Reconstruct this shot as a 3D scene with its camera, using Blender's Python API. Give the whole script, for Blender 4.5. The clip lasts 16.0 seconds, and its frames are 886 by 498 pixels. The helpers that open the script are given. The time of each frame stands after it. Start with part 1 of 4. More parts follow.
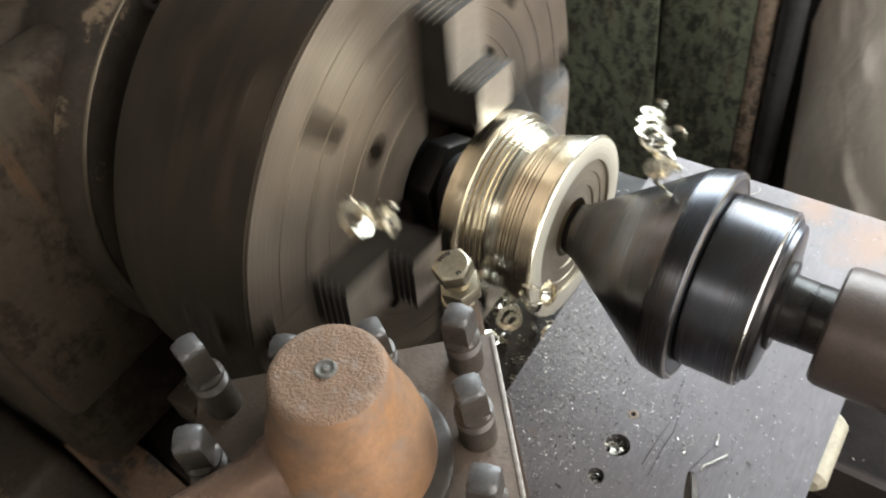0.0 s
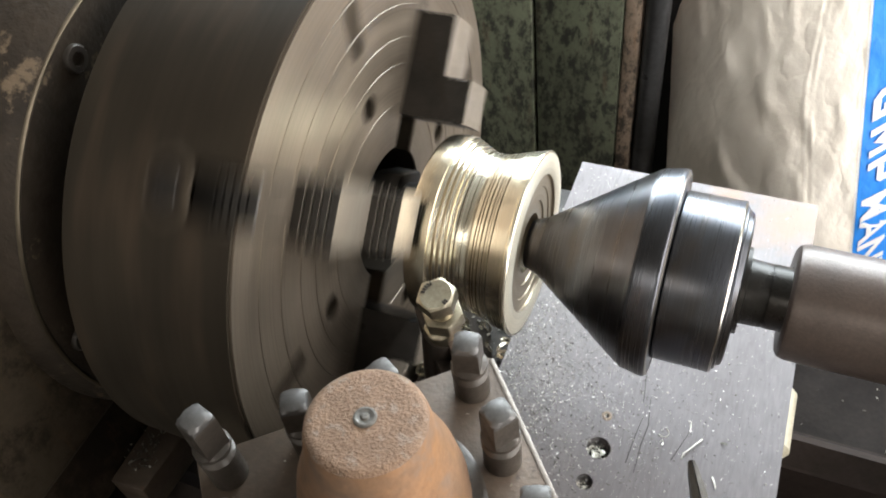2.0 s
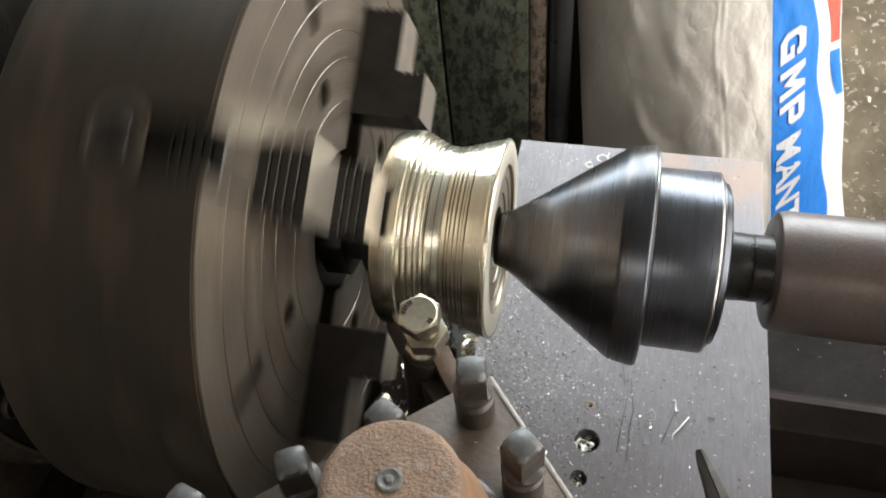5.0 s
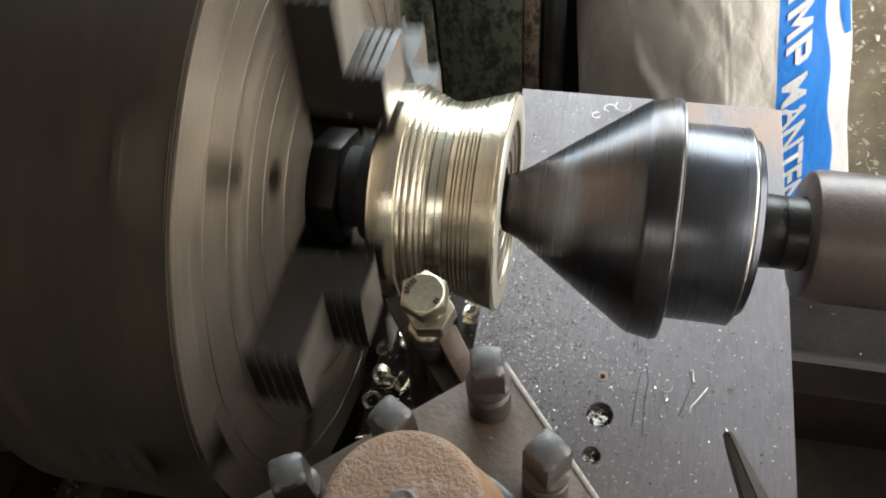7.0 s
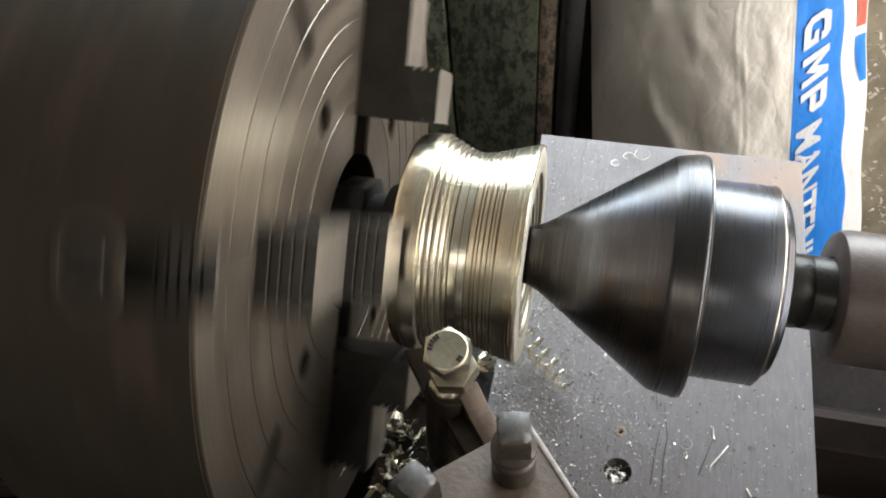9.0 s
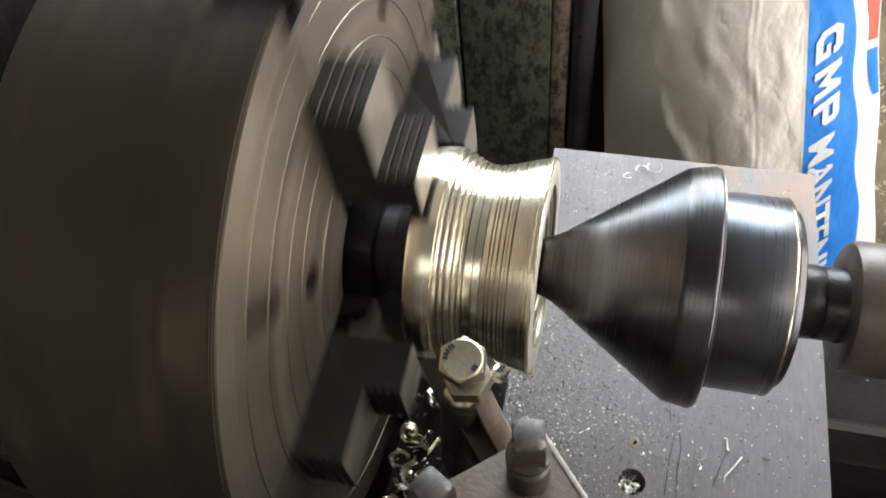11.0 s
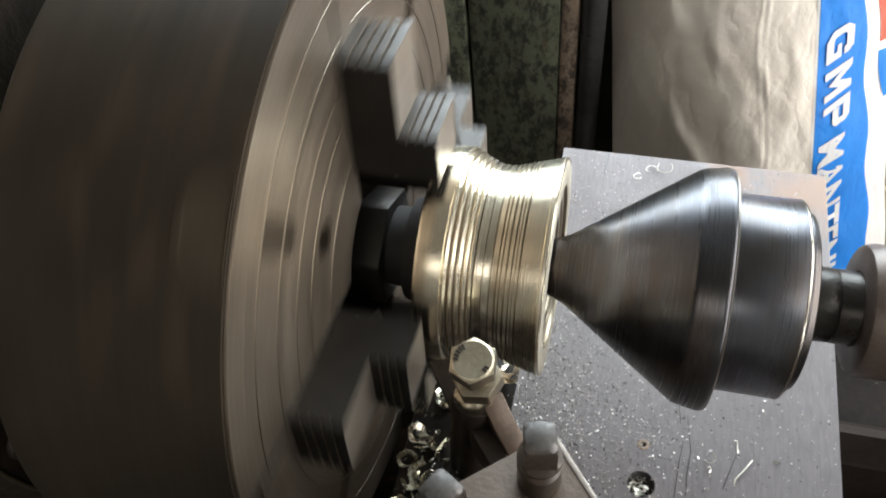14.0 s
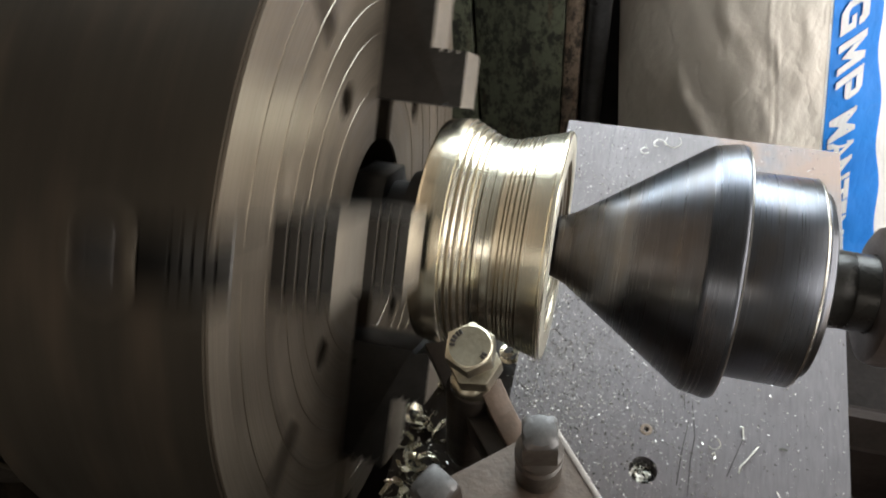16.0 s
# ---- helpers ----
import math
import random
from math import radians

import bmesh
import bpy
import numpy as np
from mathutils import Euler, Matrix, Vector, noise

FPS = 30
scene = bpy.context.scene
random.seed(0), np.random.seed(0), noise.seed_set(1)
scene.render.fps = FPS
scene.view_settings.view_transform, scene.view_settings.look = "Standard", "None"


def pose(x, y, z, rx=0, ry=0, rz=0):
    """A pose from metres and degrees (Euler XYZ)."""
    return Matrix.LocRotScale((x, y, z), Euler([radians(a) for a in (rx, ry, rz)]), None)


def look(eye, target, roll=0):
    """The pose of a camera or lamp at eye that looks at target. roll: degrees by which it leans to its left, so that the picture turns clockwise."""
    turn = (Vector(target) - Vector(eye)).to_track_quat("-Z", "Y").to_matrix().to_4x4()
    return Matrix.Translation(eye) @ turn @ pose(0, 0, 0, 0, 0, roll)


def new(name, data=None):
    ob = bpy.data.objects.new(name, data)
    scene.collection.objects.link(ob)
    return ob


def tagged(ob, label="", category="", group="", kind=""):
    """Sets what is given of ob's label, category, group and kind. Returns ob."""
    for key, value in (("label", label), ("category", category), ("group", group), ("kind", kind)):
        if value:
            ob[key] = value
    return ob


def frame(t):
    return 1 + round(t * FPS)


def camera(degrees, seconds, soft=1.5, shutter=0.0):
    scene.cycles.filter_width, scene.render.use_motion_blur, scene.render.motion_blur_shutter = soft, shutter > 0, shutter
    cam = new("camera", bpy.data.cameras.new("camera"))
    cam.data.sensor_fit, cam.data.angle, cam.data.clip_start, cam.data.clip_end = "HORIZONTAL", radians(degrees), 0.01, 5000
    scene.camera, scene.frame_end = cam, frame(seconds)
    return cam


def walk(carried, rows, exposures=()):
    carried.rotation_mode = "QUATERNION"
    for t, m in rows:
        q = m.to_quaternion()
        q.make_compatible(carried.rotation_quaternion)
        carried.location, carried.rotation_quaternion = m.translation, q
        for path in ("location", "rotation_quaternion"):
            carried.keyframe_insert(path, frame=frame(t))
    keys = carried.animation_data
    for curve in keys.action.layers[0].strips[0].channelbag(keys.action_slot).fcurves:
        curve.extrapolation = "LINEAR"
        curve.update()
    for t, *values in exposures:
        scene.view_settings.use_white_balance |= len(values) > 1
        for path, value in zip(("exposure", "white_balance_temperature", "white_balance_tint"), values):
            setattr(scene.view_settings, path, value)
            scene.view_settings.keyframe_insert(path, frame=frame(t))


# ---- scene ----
cam = camera(57.0, 16.0, soft=1.95, shutter=0.5)
PATH = [
    (0.0, pose(-0.00989, -0.38145, 0.38137, 40.581, 7.847, 33.607)),
    (0.5, pose(-0.02716, -0.39366, 0.38281, 40.297, 6.797, 26.611)),
    (1.0, pose(-0.03310, -0.39185, 0.38212, 40.547, 6.351, 25.119)),
    (1.5, pose(-0.04025, -0.39564, 0.38476, 40.804, 6.033, 23.326)),
    (2.0, pose(-0.04972, -0.40107, 0.38694, 41.105, 5.940, 21.731)),
    (2.5, pose(-0.05788, -0.40401, 0.38621, 40.669, 5.683, 19.564)),
    (3.0, pose(-0.07009, -0.40373, 0.38527, 39.900, 5.700, 16.842)),
    (3.5, pose(-0.07910, -0.40174, 0.38311, 39.662, 5.449, 14.311)),
    (6.0, pose(-0.09439, -0.36435, 0.37373, 36.022, 4.987, 11.866)),
    (6.5, pose(-0.10057, -0.35853, 0.36781, 34.719, 4.937, 11.469)),
    (7.0, pose(-0.10130, -0.35600, 0.36103, 33.903, 4.494, 11.091)),
    (7.5, pose(-0.10822, -0.35338, 0.36109, 34.506, 4.194, 11.201)),
    (8.0, pose(-0.11325, -0.35332, 0.36232, 35.423, 3.983, 11.935)),
    (8.5, pose(-0.11491, -0.35046, 0.36456, 36.131, 3.950, 11.880)),
    (9.0, pose(-0.10973, -0.34831, 0.36360, 36.080, 4.007, 12.304)),
    (9.5, pose(-0.10915, -0.34902, 0.36548, 36.619, 4.193, 12.278)),
    (10.0, pose(-0.10941, -0.35058, 0.36678, 37.013, 4.422, 12.517)),
    (12.5, pose(-0.11047, -0.35260, 0.36437, 37.184, 4.700, 13.085)),
    (13.0, pose(-0.11115, -0.35176, 0.36364, 37.067, 4.668, 13.238)),
    (13.5, pose(-0.11174, -0.35173, 0.36497, 37.195, 4.750, 13.302)),
    (14.0, pose(-0.11209, -0.35095, 0.36532, 37.084, 4.778, 13.307)),
    (14.5, pose(-0.11336, -0.35196, 0.36645, 36.991, 4.790, 13.348)),
    (15.0, pose(-0.11306, -0.35083, 0.36387, 36.750, 4.743, 13.399)),
    (15.5, pose(-0.11357, -0.34270, 0.36117, 36.201, 4.866, 13.373)),
    (16.0, pose(-0.11392, -0.33962, 0.35596, 34.939, 4.550, 13.887)),
]
walk(cam, PATH, exposures=[(0,-.02),(1,.16),(1.8,.22),(3.5,.02),(7,-.30),(9,-.24),(12.5,-.18),(15,-.22),(16,-.36)])

# ---- light ----
world = bpy.data.worlds.new("world")
scene.world = world
world.use_nodes = True
wn = world.node_tree.nodes
sky = wn.new("ShaderNodeTexSky")
sky.sky_type = "NISHITA"
sky.sun_disc = False
sky.sun_elevation, sky.sun_rotation = radians(38), radians(60)
world.node_tree.links.new(sky.outputs[0], wn["Background"].inputs[0])
wn["Background"].inputs[1].default_value = 0.06


def daylight(name, eye, target, wide, high, power, colour):
    data = bpy.data.lights.new(name, "AREA")
    data.shape, data.size, data.size_y = "RECTANGLE", wide, high
    data.energy, data.color = power, colour
    ob = new(name, data)
    ob.matrix_world = look(eye, target)
    return ob


daylight("window_daylight", (-0.30, 1.86, 0.95), (-0.35, 0.0, 0.35), 3.0, 1.4, 218, (0.83, 0.94, 1.0))
daylight("doorway_daylight", (1.36, -0.21, 0.57), (0.0, -0.21, 0.36), 2.05, 1.70, 88, (1.0, 0.983, 0.948))
daylight("front_window_daylight", (-0.40, -1.76, 1.35), (-0.35, 0.0, 0.0), 1.9, 0.45, 8.5, (1.0, 0.95, 0.86))


# ---- materials ----
def nodes_of(name):
    m = bpy.data.materials.new(name)
    m.use_nodes = True
    return m, m.node_tree.nodes, m.node_tree.links, m.node_tree.nodes["Principled BSDF"]


def coords(n, l, scale=(1, 1, 1)):
    c = n.new("ShaderNodeTexCoord")
    mp = n.new("ShaderNodeMapping")
    mp.inputs["Scale"].default_value = scale
    l.new(c.outputs["Object"], mp.inputs[0])
    return mp.outputs[0]


def noise_tex(n, l, vec, scale, detail=4, rough=0.6):
    t = n.new("ShaderNodeTexNoise")
    t.inputs["Scale"].default_value, t.inputs["Detail"].default_value = scale, detail
    t.inputs["Roughness"].default_value = rough
    l.new(vec, t.inputs["Vector"])
    return t.outputs["Fac"]


def ramp(n, l, fac, stops):
    r = n.new("ShaderNodeValToRGB")
    e = r.color_ramp.elements
    while len(e) < len(stops):
        e.new(0.5)
    for i, (p, c) in enumerate(stops):
        e[i].position, e[i].color = p, (*c, 1) if len(c) == 3 else c
    l.new(fac, r.inputs[0])
    return r.outputs[0]


def mixed(n, l, fac, a, b, mode="MIX"):
    m = n.new("ShaderNodeMix")
    m.data_type, m.blend_type = "RGBA", mode
    for sock, v in ((m.inputs[0], fac), (m.inputs[6], a), (m.inputs[7], b)):
        if isinstance(v, (int, float)):
            sock.default_value = v
        elif isinstance(v, tuple):
            sock.default_value = (*v, 1)
        else:
            l.new(v, sock)
    return m.outputs[2]


def grey(v):
    return (v, v, v)


def surface(name, base, dark, rough=0.45, metal=0.0, big=14.0, fine=220.0, bump=0.25, depth=0.0006, stretch=(1, 1, 1), spots=None, spot_scale=30.0, spot_at=0.6, rough_var=0.12, coat=0.0, scratch=None, spec=0.5):
    """A worn surface: two scales of colour, roughness that varies, fine relief and, where given, spots of a second stuff."""
    m, n, l, p = nodes_of(name)
    v = coords(n, l)
    f1 = noise_tex(n, l, v, big, 5, 0.65)
    vs = coords(n, l, stretch)
    f2 = noise_tex(n, l, vs, fine, 3, 0.6)
    col = ramp(n, l, f1, [(0.3, dark), (0.68, base)])
    col = mixed(n, l, 0.35, col, ramp(n, l, f2, [(0.3, grey(0.35)), (0.7, grey(1.0))]), "MULTIPLY")
    if spots:
        f3 = noise_tex(n, l, v, spot_scale, 6, 0.7)
        col = mixed(n, l, ramp(n, l, f3, [(spot_at, grey(0)), (spot_at + 0.06, grey(1))]), col, spots)
    if scratch:
        for turn, scale in ((0.25, 95), (-0.5, 60)):
            c = n.new("ShaderNodeTexCoord")
            mp = n.new("ShaderNodeMapping")
            mp.inputs["Rotation"].default_value = (0, 0, turn)
            mp.inputs["Scale"].default_value = (1, 0.035, 1)
            l.new(c.outputs["Object"], mp.inputs[0])
            f4 = noise_tex(n, l, mp.outputs[0], scale, 2, 0.5)
            col = mixed(n, l, ramp(n, l, f4, [(0.690, grey(0)), (0.700, grey(0.75)), (0.708, grey(0.75)), (0.716, grey(0))]), col, scratch)
    l.new(col, p.inputs["Base Color"])
    l.new(ramp(n, l, f1, [(0.3, grey(min(1, rough + rough_var))), (0.7, grey(max(0.03, rough - rough_var)))]), p.inputs["Roughness"])
    p.inputs["Metallic"].default_value = metal
    p.inputs["Coat Weight"].default_value = coat
    p.inputs["Specular IOR Level"].default_value = spec
    b = n.new("ShaderNodeBump")
    b.inputs["Strength"].default_value, b.inputs["Distance"].default_value = bump, depth
    l.new(f2, b.inputs["Height"])
    l.new(b.outputs[0], p.inputs["Normal"])
    return m


def turned(name, base, dark, rough=0.25, lines=700.0, bump=0.3, depth=0.0002, rough_var=0.08, tint=None, stripes=0.3, metal=1.0, spec=0.5):
    """Metal turned about the x axis: fine rings along x over a smoky cloud."""
    m, n, l, p = nodes_of(name)
    ring = noise_tex(n, l, coords(n, l, (1, 0.004, 0.004)), lines, 4, 0.7)
    cloud = noise_tex(n, l, coords(n, l), 25, 4, 0.6)
    col = ramp(n, l, cloud, [(0.3, dark), (0.7, base)])
    col = mixed(n, l, stripes, col, ramp(n, l, ring, [(0.35, grey(0.3)), (0.6, grey(1.0))]), "MULTIPLY")
    if tint:
        f3 = noise_tex(n, l, coords(n, l, (1, 0.3, 0.3)), 60, 4, 0.6)
        col = mixed(n, l, ramp(n, l, f3, [(0.52, grey(0)), (0.7, grey(0.7))]), col, tint)
    l.new(col, p.inputs["Base Color"])
    p.inputs["Metallic"].default_value = metal
    p.inputs["Specular IOR Level"].default_value = spec
    l.new(ramp(n, l, ring, [(0.3, grey(rough + rough_var)), (0.7, grey(max(0.04, rough - rough_var)))]), p.inputs["Roughness"])
    b = n.new("ShaderNodeBump")
    b.inputs["Strength"].default_value, b.inputs["Distance"].default_value = bump, depth
    l.new(ring, b.inputs["Height"])
    l.new(b.outputs[0], p.inputs["Normal"])
    return m


def faced(name, base, dark, rough=0.35):
    """A turned face across the x axis: fine circles about the axis, some scribed bright."""
    m, n, l, p = nodes_of(name)
    sep = n.new("ShaderNodeSeparateXYZ")
    l.new(coords(n, l), sep.inputs[0])
    comb = n.new("ShaderNodeCombineXYZ")
    l.new(sep.outputs[1], comb.inputs[0])
    l.new(sep.outputs[2], comb.inputs[1])
    ln = n.new("ShaderNodeVectorMath")
    ln.operation = "LENGTH"
    l.new(comb.outputs[0], ln.inputs[0])
    c2 = n.new("ShaderNodeCombineXYZ")
    l.new(ln.outputs["Value"], c2.inputs[0])
    ring = noise_tex(n, l, c2.outputs[0], 900, 3, 0.6)
    wide = noise_tex(n, l, c2.outputs[0], 110, 2, 0.5)
    cloud = noise_tex(n, l, coords(n, l), 18, 5, 0.6)
    col = ramp(n, l, cloud, [(0.3, dark), (0.68, base)])
    col = mixed(n, l, 0.4, col, ramp(n, l, ring, [(0.3, grey(0.45)), (0.65, grey(1.0))]), "MULTIPLY")
    l.new(col, p.inputs["Base Color"])
    p.inputs["Metallic"].default_value = 0.85
    l.new(ramp(n, l, wide, [(0.3, grey(rough + 0.1)), (0.7, grey(rough - 0.08))]), p.inputs["Roughness"])
    b = n.new("ShaderNodeBump")
    b.inputs["Strength"].default_value, b.inputs["Distance"].default_value = 0.35, 0.0003
    l.new(ring, b.inputs["Height"])
    l.new(b.outputs[0], p.inputs["Normal"])
    return m


def peeling(name, paint, under, stain, size=62, spec=0.5):
    """Old paint, chipped through to dark metal, with streaks."""
    m, n, l, p = nodes_of(name)
    v = coords(n, l)
    chips = noise_tex(n, l, coords(n, l, (1.5, 1, 0.8)), size, 13, 0.80)
    cloud = noise_tex(n, l, v, 9, 5, 0.65)
    fine = noise_tex(n, l, v, 240, 4, 0.6)
    col = mixed(n, l, ramp(n, l, cloud, [(0.35, grey(0)), (0.7, grey(1))]), paint, tuple(0.6 * x for x in paint))
    mask = ramp(n, l, chips, [(0.47, grey(0)), (0.56, grey(1))])
    col = mixed(n, l, mask, col, under)
    s = noise_tex(n, l, coords(n, l, (9, 9, 1.2)), 9, 5, 0.7)
    col = mixed(n, l, ramp(n, l, s, [(0.58, grey(0)), (0.72, grey(0.75))]), col, stain)
    col = mixed(n, l, 0.3, col, ramp(n, l, fine, [(0.3, grey(0.4)), (0.7, grey(1))]), "MULTIPLY")
    l.new(col, p.inputs["Base Color"])
    p.inputs["Roughness"].default_value = 0.55
    p.inputs["Specular IOR Level"].default_value = spec
    b = n.new("ShaderNodeBump")
    b.invert = True
    b.inputs["Strength"].default_value, b.inputs["Distance"].default_value = 0.6, 0.0008
    l.new(chips, b.inputs["Height"])
    l.new(b.outputs[0], p.inputs["Normal"])
    return m


def woven(name, base, dark, thread=900.0, rough=0.6, dirt=(0.30, 0.20, 0.10)):
    """Woven plastic sacking, creased and soiled."""
    m, n, l, p = nodes_of(name)
    v = coords(n, l)
    cloud = noise_tex(n, l, v, 11, 6, 0.65)
    w = n.new("ShaderNodeTexWave")
    w.bands_direction = "X"
    w.inputs["Scale"].default_value, w.inputs["Distortion"].default_value = thread / 6.3, 0.6
    l.new(v, w.inputs[0])
    w2 = n.new("ShaderNodeTexWave")
    w2.bands_direction = "Z"
    w2.inputs["Scale"].default_value, w2.inputs["Distortion"].default_value = thread / 6.3, 0.6
    l.new(v, w2.inputs[0])
    weave = mixed(n, l, 0.5, w.outputs["Color"], w2.outputs["Color"])
    col = ramp(n, l, cloud, [(0.3, dark), (0.65, base)])
    col = mixed(n, l, 0.05, col, weave, "MULTIPLY")
    d = noise_tex(n, l, v, 26, 5, 0.75)
    col = mixed(n, l, ramp(n, l, d, [(0.66, grey(0)), (0.78, grey(0.55))]), col, dirt)
    l.new(col, p.inputs["Base Color"])
    p.inputs["Roughness"].default_value = rough
    soft_fold = noise_tex(n, l, coords(n, l, (1, 1, 0.6)), 24, 5, 0.55)
    sharp = ramp(n, l, noise_tex(n, l, coords(n, l, (1.2, 1, 0.7)), 13, 3, 0.55), [(0.455, grey(1)), (0.5, grey(0.55)), (0.53, grey(0.98))])
    crease = mixed(n, l, 0.16, soft_fold, sharp)
    b = n.new("ShaderNodeBump")
    b.inputs["Strength"].default_value, b.inputs["Distance"].default_value = 0.55, 0.008
    l.new(crease, b.inputs["Height"])
    l.new(b.outputs[0], p.inputs["Normal"])
    return m


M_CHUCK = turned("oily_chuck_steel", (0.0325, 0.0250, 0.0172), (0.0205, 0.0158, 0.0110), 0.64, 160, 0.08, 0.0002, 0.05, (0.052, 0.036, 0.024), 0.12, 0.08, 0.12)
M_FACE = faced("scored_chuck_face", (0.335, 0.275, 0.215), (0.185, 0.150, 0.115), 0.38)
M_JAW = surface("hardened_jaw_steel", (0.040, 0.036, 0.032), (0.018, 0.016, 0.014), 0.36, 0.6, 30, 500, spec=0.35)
# paler copy of the jaw steel: doorway light on worn fronts, put into colour
M_JAWTOP = surface("lit_jaw_face", (0.52, 0.455, 0.375), (0.37, 0.315, 0.255), 0.38, 0.8, 40, 600)
# near-black for recesses and gaps: their shade is put into the colour
M_BLACK = surface("black_recess_shade", (0.018, 0.016, 0.015), (0.008, 0.007, 0.007), 0.75, 0.0)
M_BRASS = turned("turned_bronze", (0.83, 0.77, 0.63), (0.70, 0.63, 0.49), 0.235, 1500, 0.45, 0.0001, 0.06, None, 0.22)
# darker copy of the bronze: the shade inside the cuts, put into colour
M_GROOVE = turned("shaded_groove_bronze", (0.30, 0.245, 0.165), (0.19, 0.15, 0.10), 0.36, 900)
M_SHAVING = surface("pale_shavings", (0.74, 0.69, 0.60), (0.50, 0.45, 0.37), 0.5, 0.2, 120, 600)
M_BRASSFACE = faced("faced_bronze", (0.86, 0.81, 0.68), (0.74, 0.68, 0.55), 0.52)
M_RECESS = faced("dull_bronze_recess", (0.46, 0.39, 0.29), (0.34, 0.28, 0.20), 0.42)
M_CONE = turned("blued_centre_steel", (0.122, 0.129, 0.149), (0.066, 0.060, 0.057), 0.285, 1100, 0.05, 0.0001, 0.03, (0.090, 0.071, 0.056), 0.24)
M_RINGEDGE = turned("polished_steel_edge", (0.50, 0.46, 0.41), (0.38, 0.345, 0.30), 0.28, 600)
M_SCRIBE = turned("scribed_ring_steel", (0.30, 0.255, 0.20), (0.21, 0.175, 0.135), 0.42, 300)
M_QUILL = surface("rough_cast_quill", (0.120, 0.089, 0.074), (0.070, 0.051, 0.042), 0.38, 0.3, 30, 700, 0.35, 0.0004)
M_PLATE = surface("ground_slide_steel", (0.262, 0.238, 0.240), (0.180, 0.160, 0.160), 0.43, 0.42, 10, 700, 0.2, 0.0002, stretch=(1, 0.12, 1), spots=(0.24, 0.175, 0.135), spot_scale=13, spot_at=0.59, scratch=(0.13, 0.12, 0.12))


def stain(m, spots, colour):
    """Rust that has spread over parts of a surface, each round a place of its own."""
    n, l = m.node_tree.nodes, m.node_tree.links
    p = n["Principled BSDF"]
    old = p.inputs["Base Color"].links[0].from_socket
    v = coords(n, l)
    rough = noise_tex(n, l, v, 38, 7, 0.7)
    for x, y, size in spots:
        d = n.new("ShaderNodeVectorMath")
        d.operation = "DISTANCE"
        l.new(v, d.inputs[0])
        d.inputs[1].default_value = (x, y, 0)
        k = n.new("ShaderNodeMath")
        k.operation = "MULTIPLY_ADD"
        l.new(d.outputs["Value"], k.inputs[0])
        k.inputs[1].default_value = -0.55 / size
        l.new(rough, k.inputs[2])
        old = mixed(n, l, ramp(n, l, k.outputs[0], [(0.05, grey(0)), (0.38, grey(0.75))]), old, colour)
    l.new(old, p.inputs["Base Color"])


stain(M_PLATE, ((-0.012, -0.018, 0.045), (-0.050, -0.006, 0.020), (-0.004, -0.085, 0.022)), (0.26, 0.165, 0.115))
M_RUSTLIP = surface("rust_lip", (0.30, 0.225, 0.165), (0.19, 0.14, 0.10), 0.7, 0.0, 300, 900)
# lighter screw steel: the window's reflection on the tops, put into colour
M_SCREWTOP = surface("skylit_screw_top", (0.112, 0.105, 0.100), (0.070, 0.064, 0.060), 0.44, 0.45, 160, 900, 0.2, 0.0002)
M_SCORE = surface("dirty_score", (0.070, 0.060, 0.056), (0.040, 0.034, 0.031), 0.7)
M_POST = surface("browned_toolpost_steel", (0.125, 0.090, 0.066), (0.070, 0.050, 0.036), 0.58, 0.15, 26, 480, 0.45, 0.0005, spots=(0.050, 0.034, 0.025), spot_scale=70, spot_at=0.62, spec=0.35)
M_SCREW = surface("dusty_screw_steel", (0.072, 0.058, 0.047), (0.036, 0.029, 0.023), 0.38, 0.35, 120, 900, 0.35, 0.0003)
M_RUSTTOP = surface("rusty_hub_top", (0.215, 0.133, 0.085), (0.118, 0.077, 0.053), 0.80, 0.0, 60, 950, 0.9, 0.0010, spots=(0.175, 0.128, 0.098), spot_scale=260, spot_at=0.55, spec=0.25)
M_RUST = surface("rusted_hub_side", (0.33, 0.168, 0.078), (0.140, 0.092, 0.064), 0.42, 0.25, 30, 300, 0.35, 0.0005, rough_var=0.12, spots=(0.19, 0.125, 0.088), spot_scale=22, spot_at=0.52)
M_BOLT = surface("dulled_zinc_bolt", (0.50, 0.45, 0.345), (0.34, 0.295, 0.215), 0.36, 1.0, 90, 700, 0.25, 0.0003)
M_BAR = surface("dark_tool_bar", (0.040, 0.030, 0.024), (0.018, 0.014, 0.011), 0.40, 0.4, 40, 500)
# paler than the bar: light on its right facet, put into the brown
M_WEDGE = surface("lit_brown_wedge", (0.160, 0.112, 0.082), (0.085, 0.060, 0.044), 0.42, 0.4, 50, 500)
M_CASTDARK = surface("oily_cast_iron", (0.105, 0.078, 0.058), (0.040, 0.030, 0.024), 0.5, 0.1, 12, 260, 0.5, 0.0008, spots=(0.17, 0.085, 0.04), spot_scale=14, spot_at=0.58)
M_RUSTCAST = surface("rust_brown_casting", (0.165, 0.098, 0.056), (0.070, 0.045, 0.031), 0.6, 0.0, 12, 200, 0.6, 0.0012, spots=(0.036, 0.028, 0.023), spot_scale=15, spot_at=0.54, spec=0.3)
M_ARM = surface("handled_rusty_arm", (0.24, 0.150, 0.105), (0.13, 0.082, 0.058), 0.30, 0.6, 40, 500, 0.25, 0.0003)
M_RIVET = surface("dull_grey_rivet", (0.125, 0.112, 0.095), (0.065, 0.058, 0.050), 0.6, 0.2, 300, 900, 0.6, 0.0005)
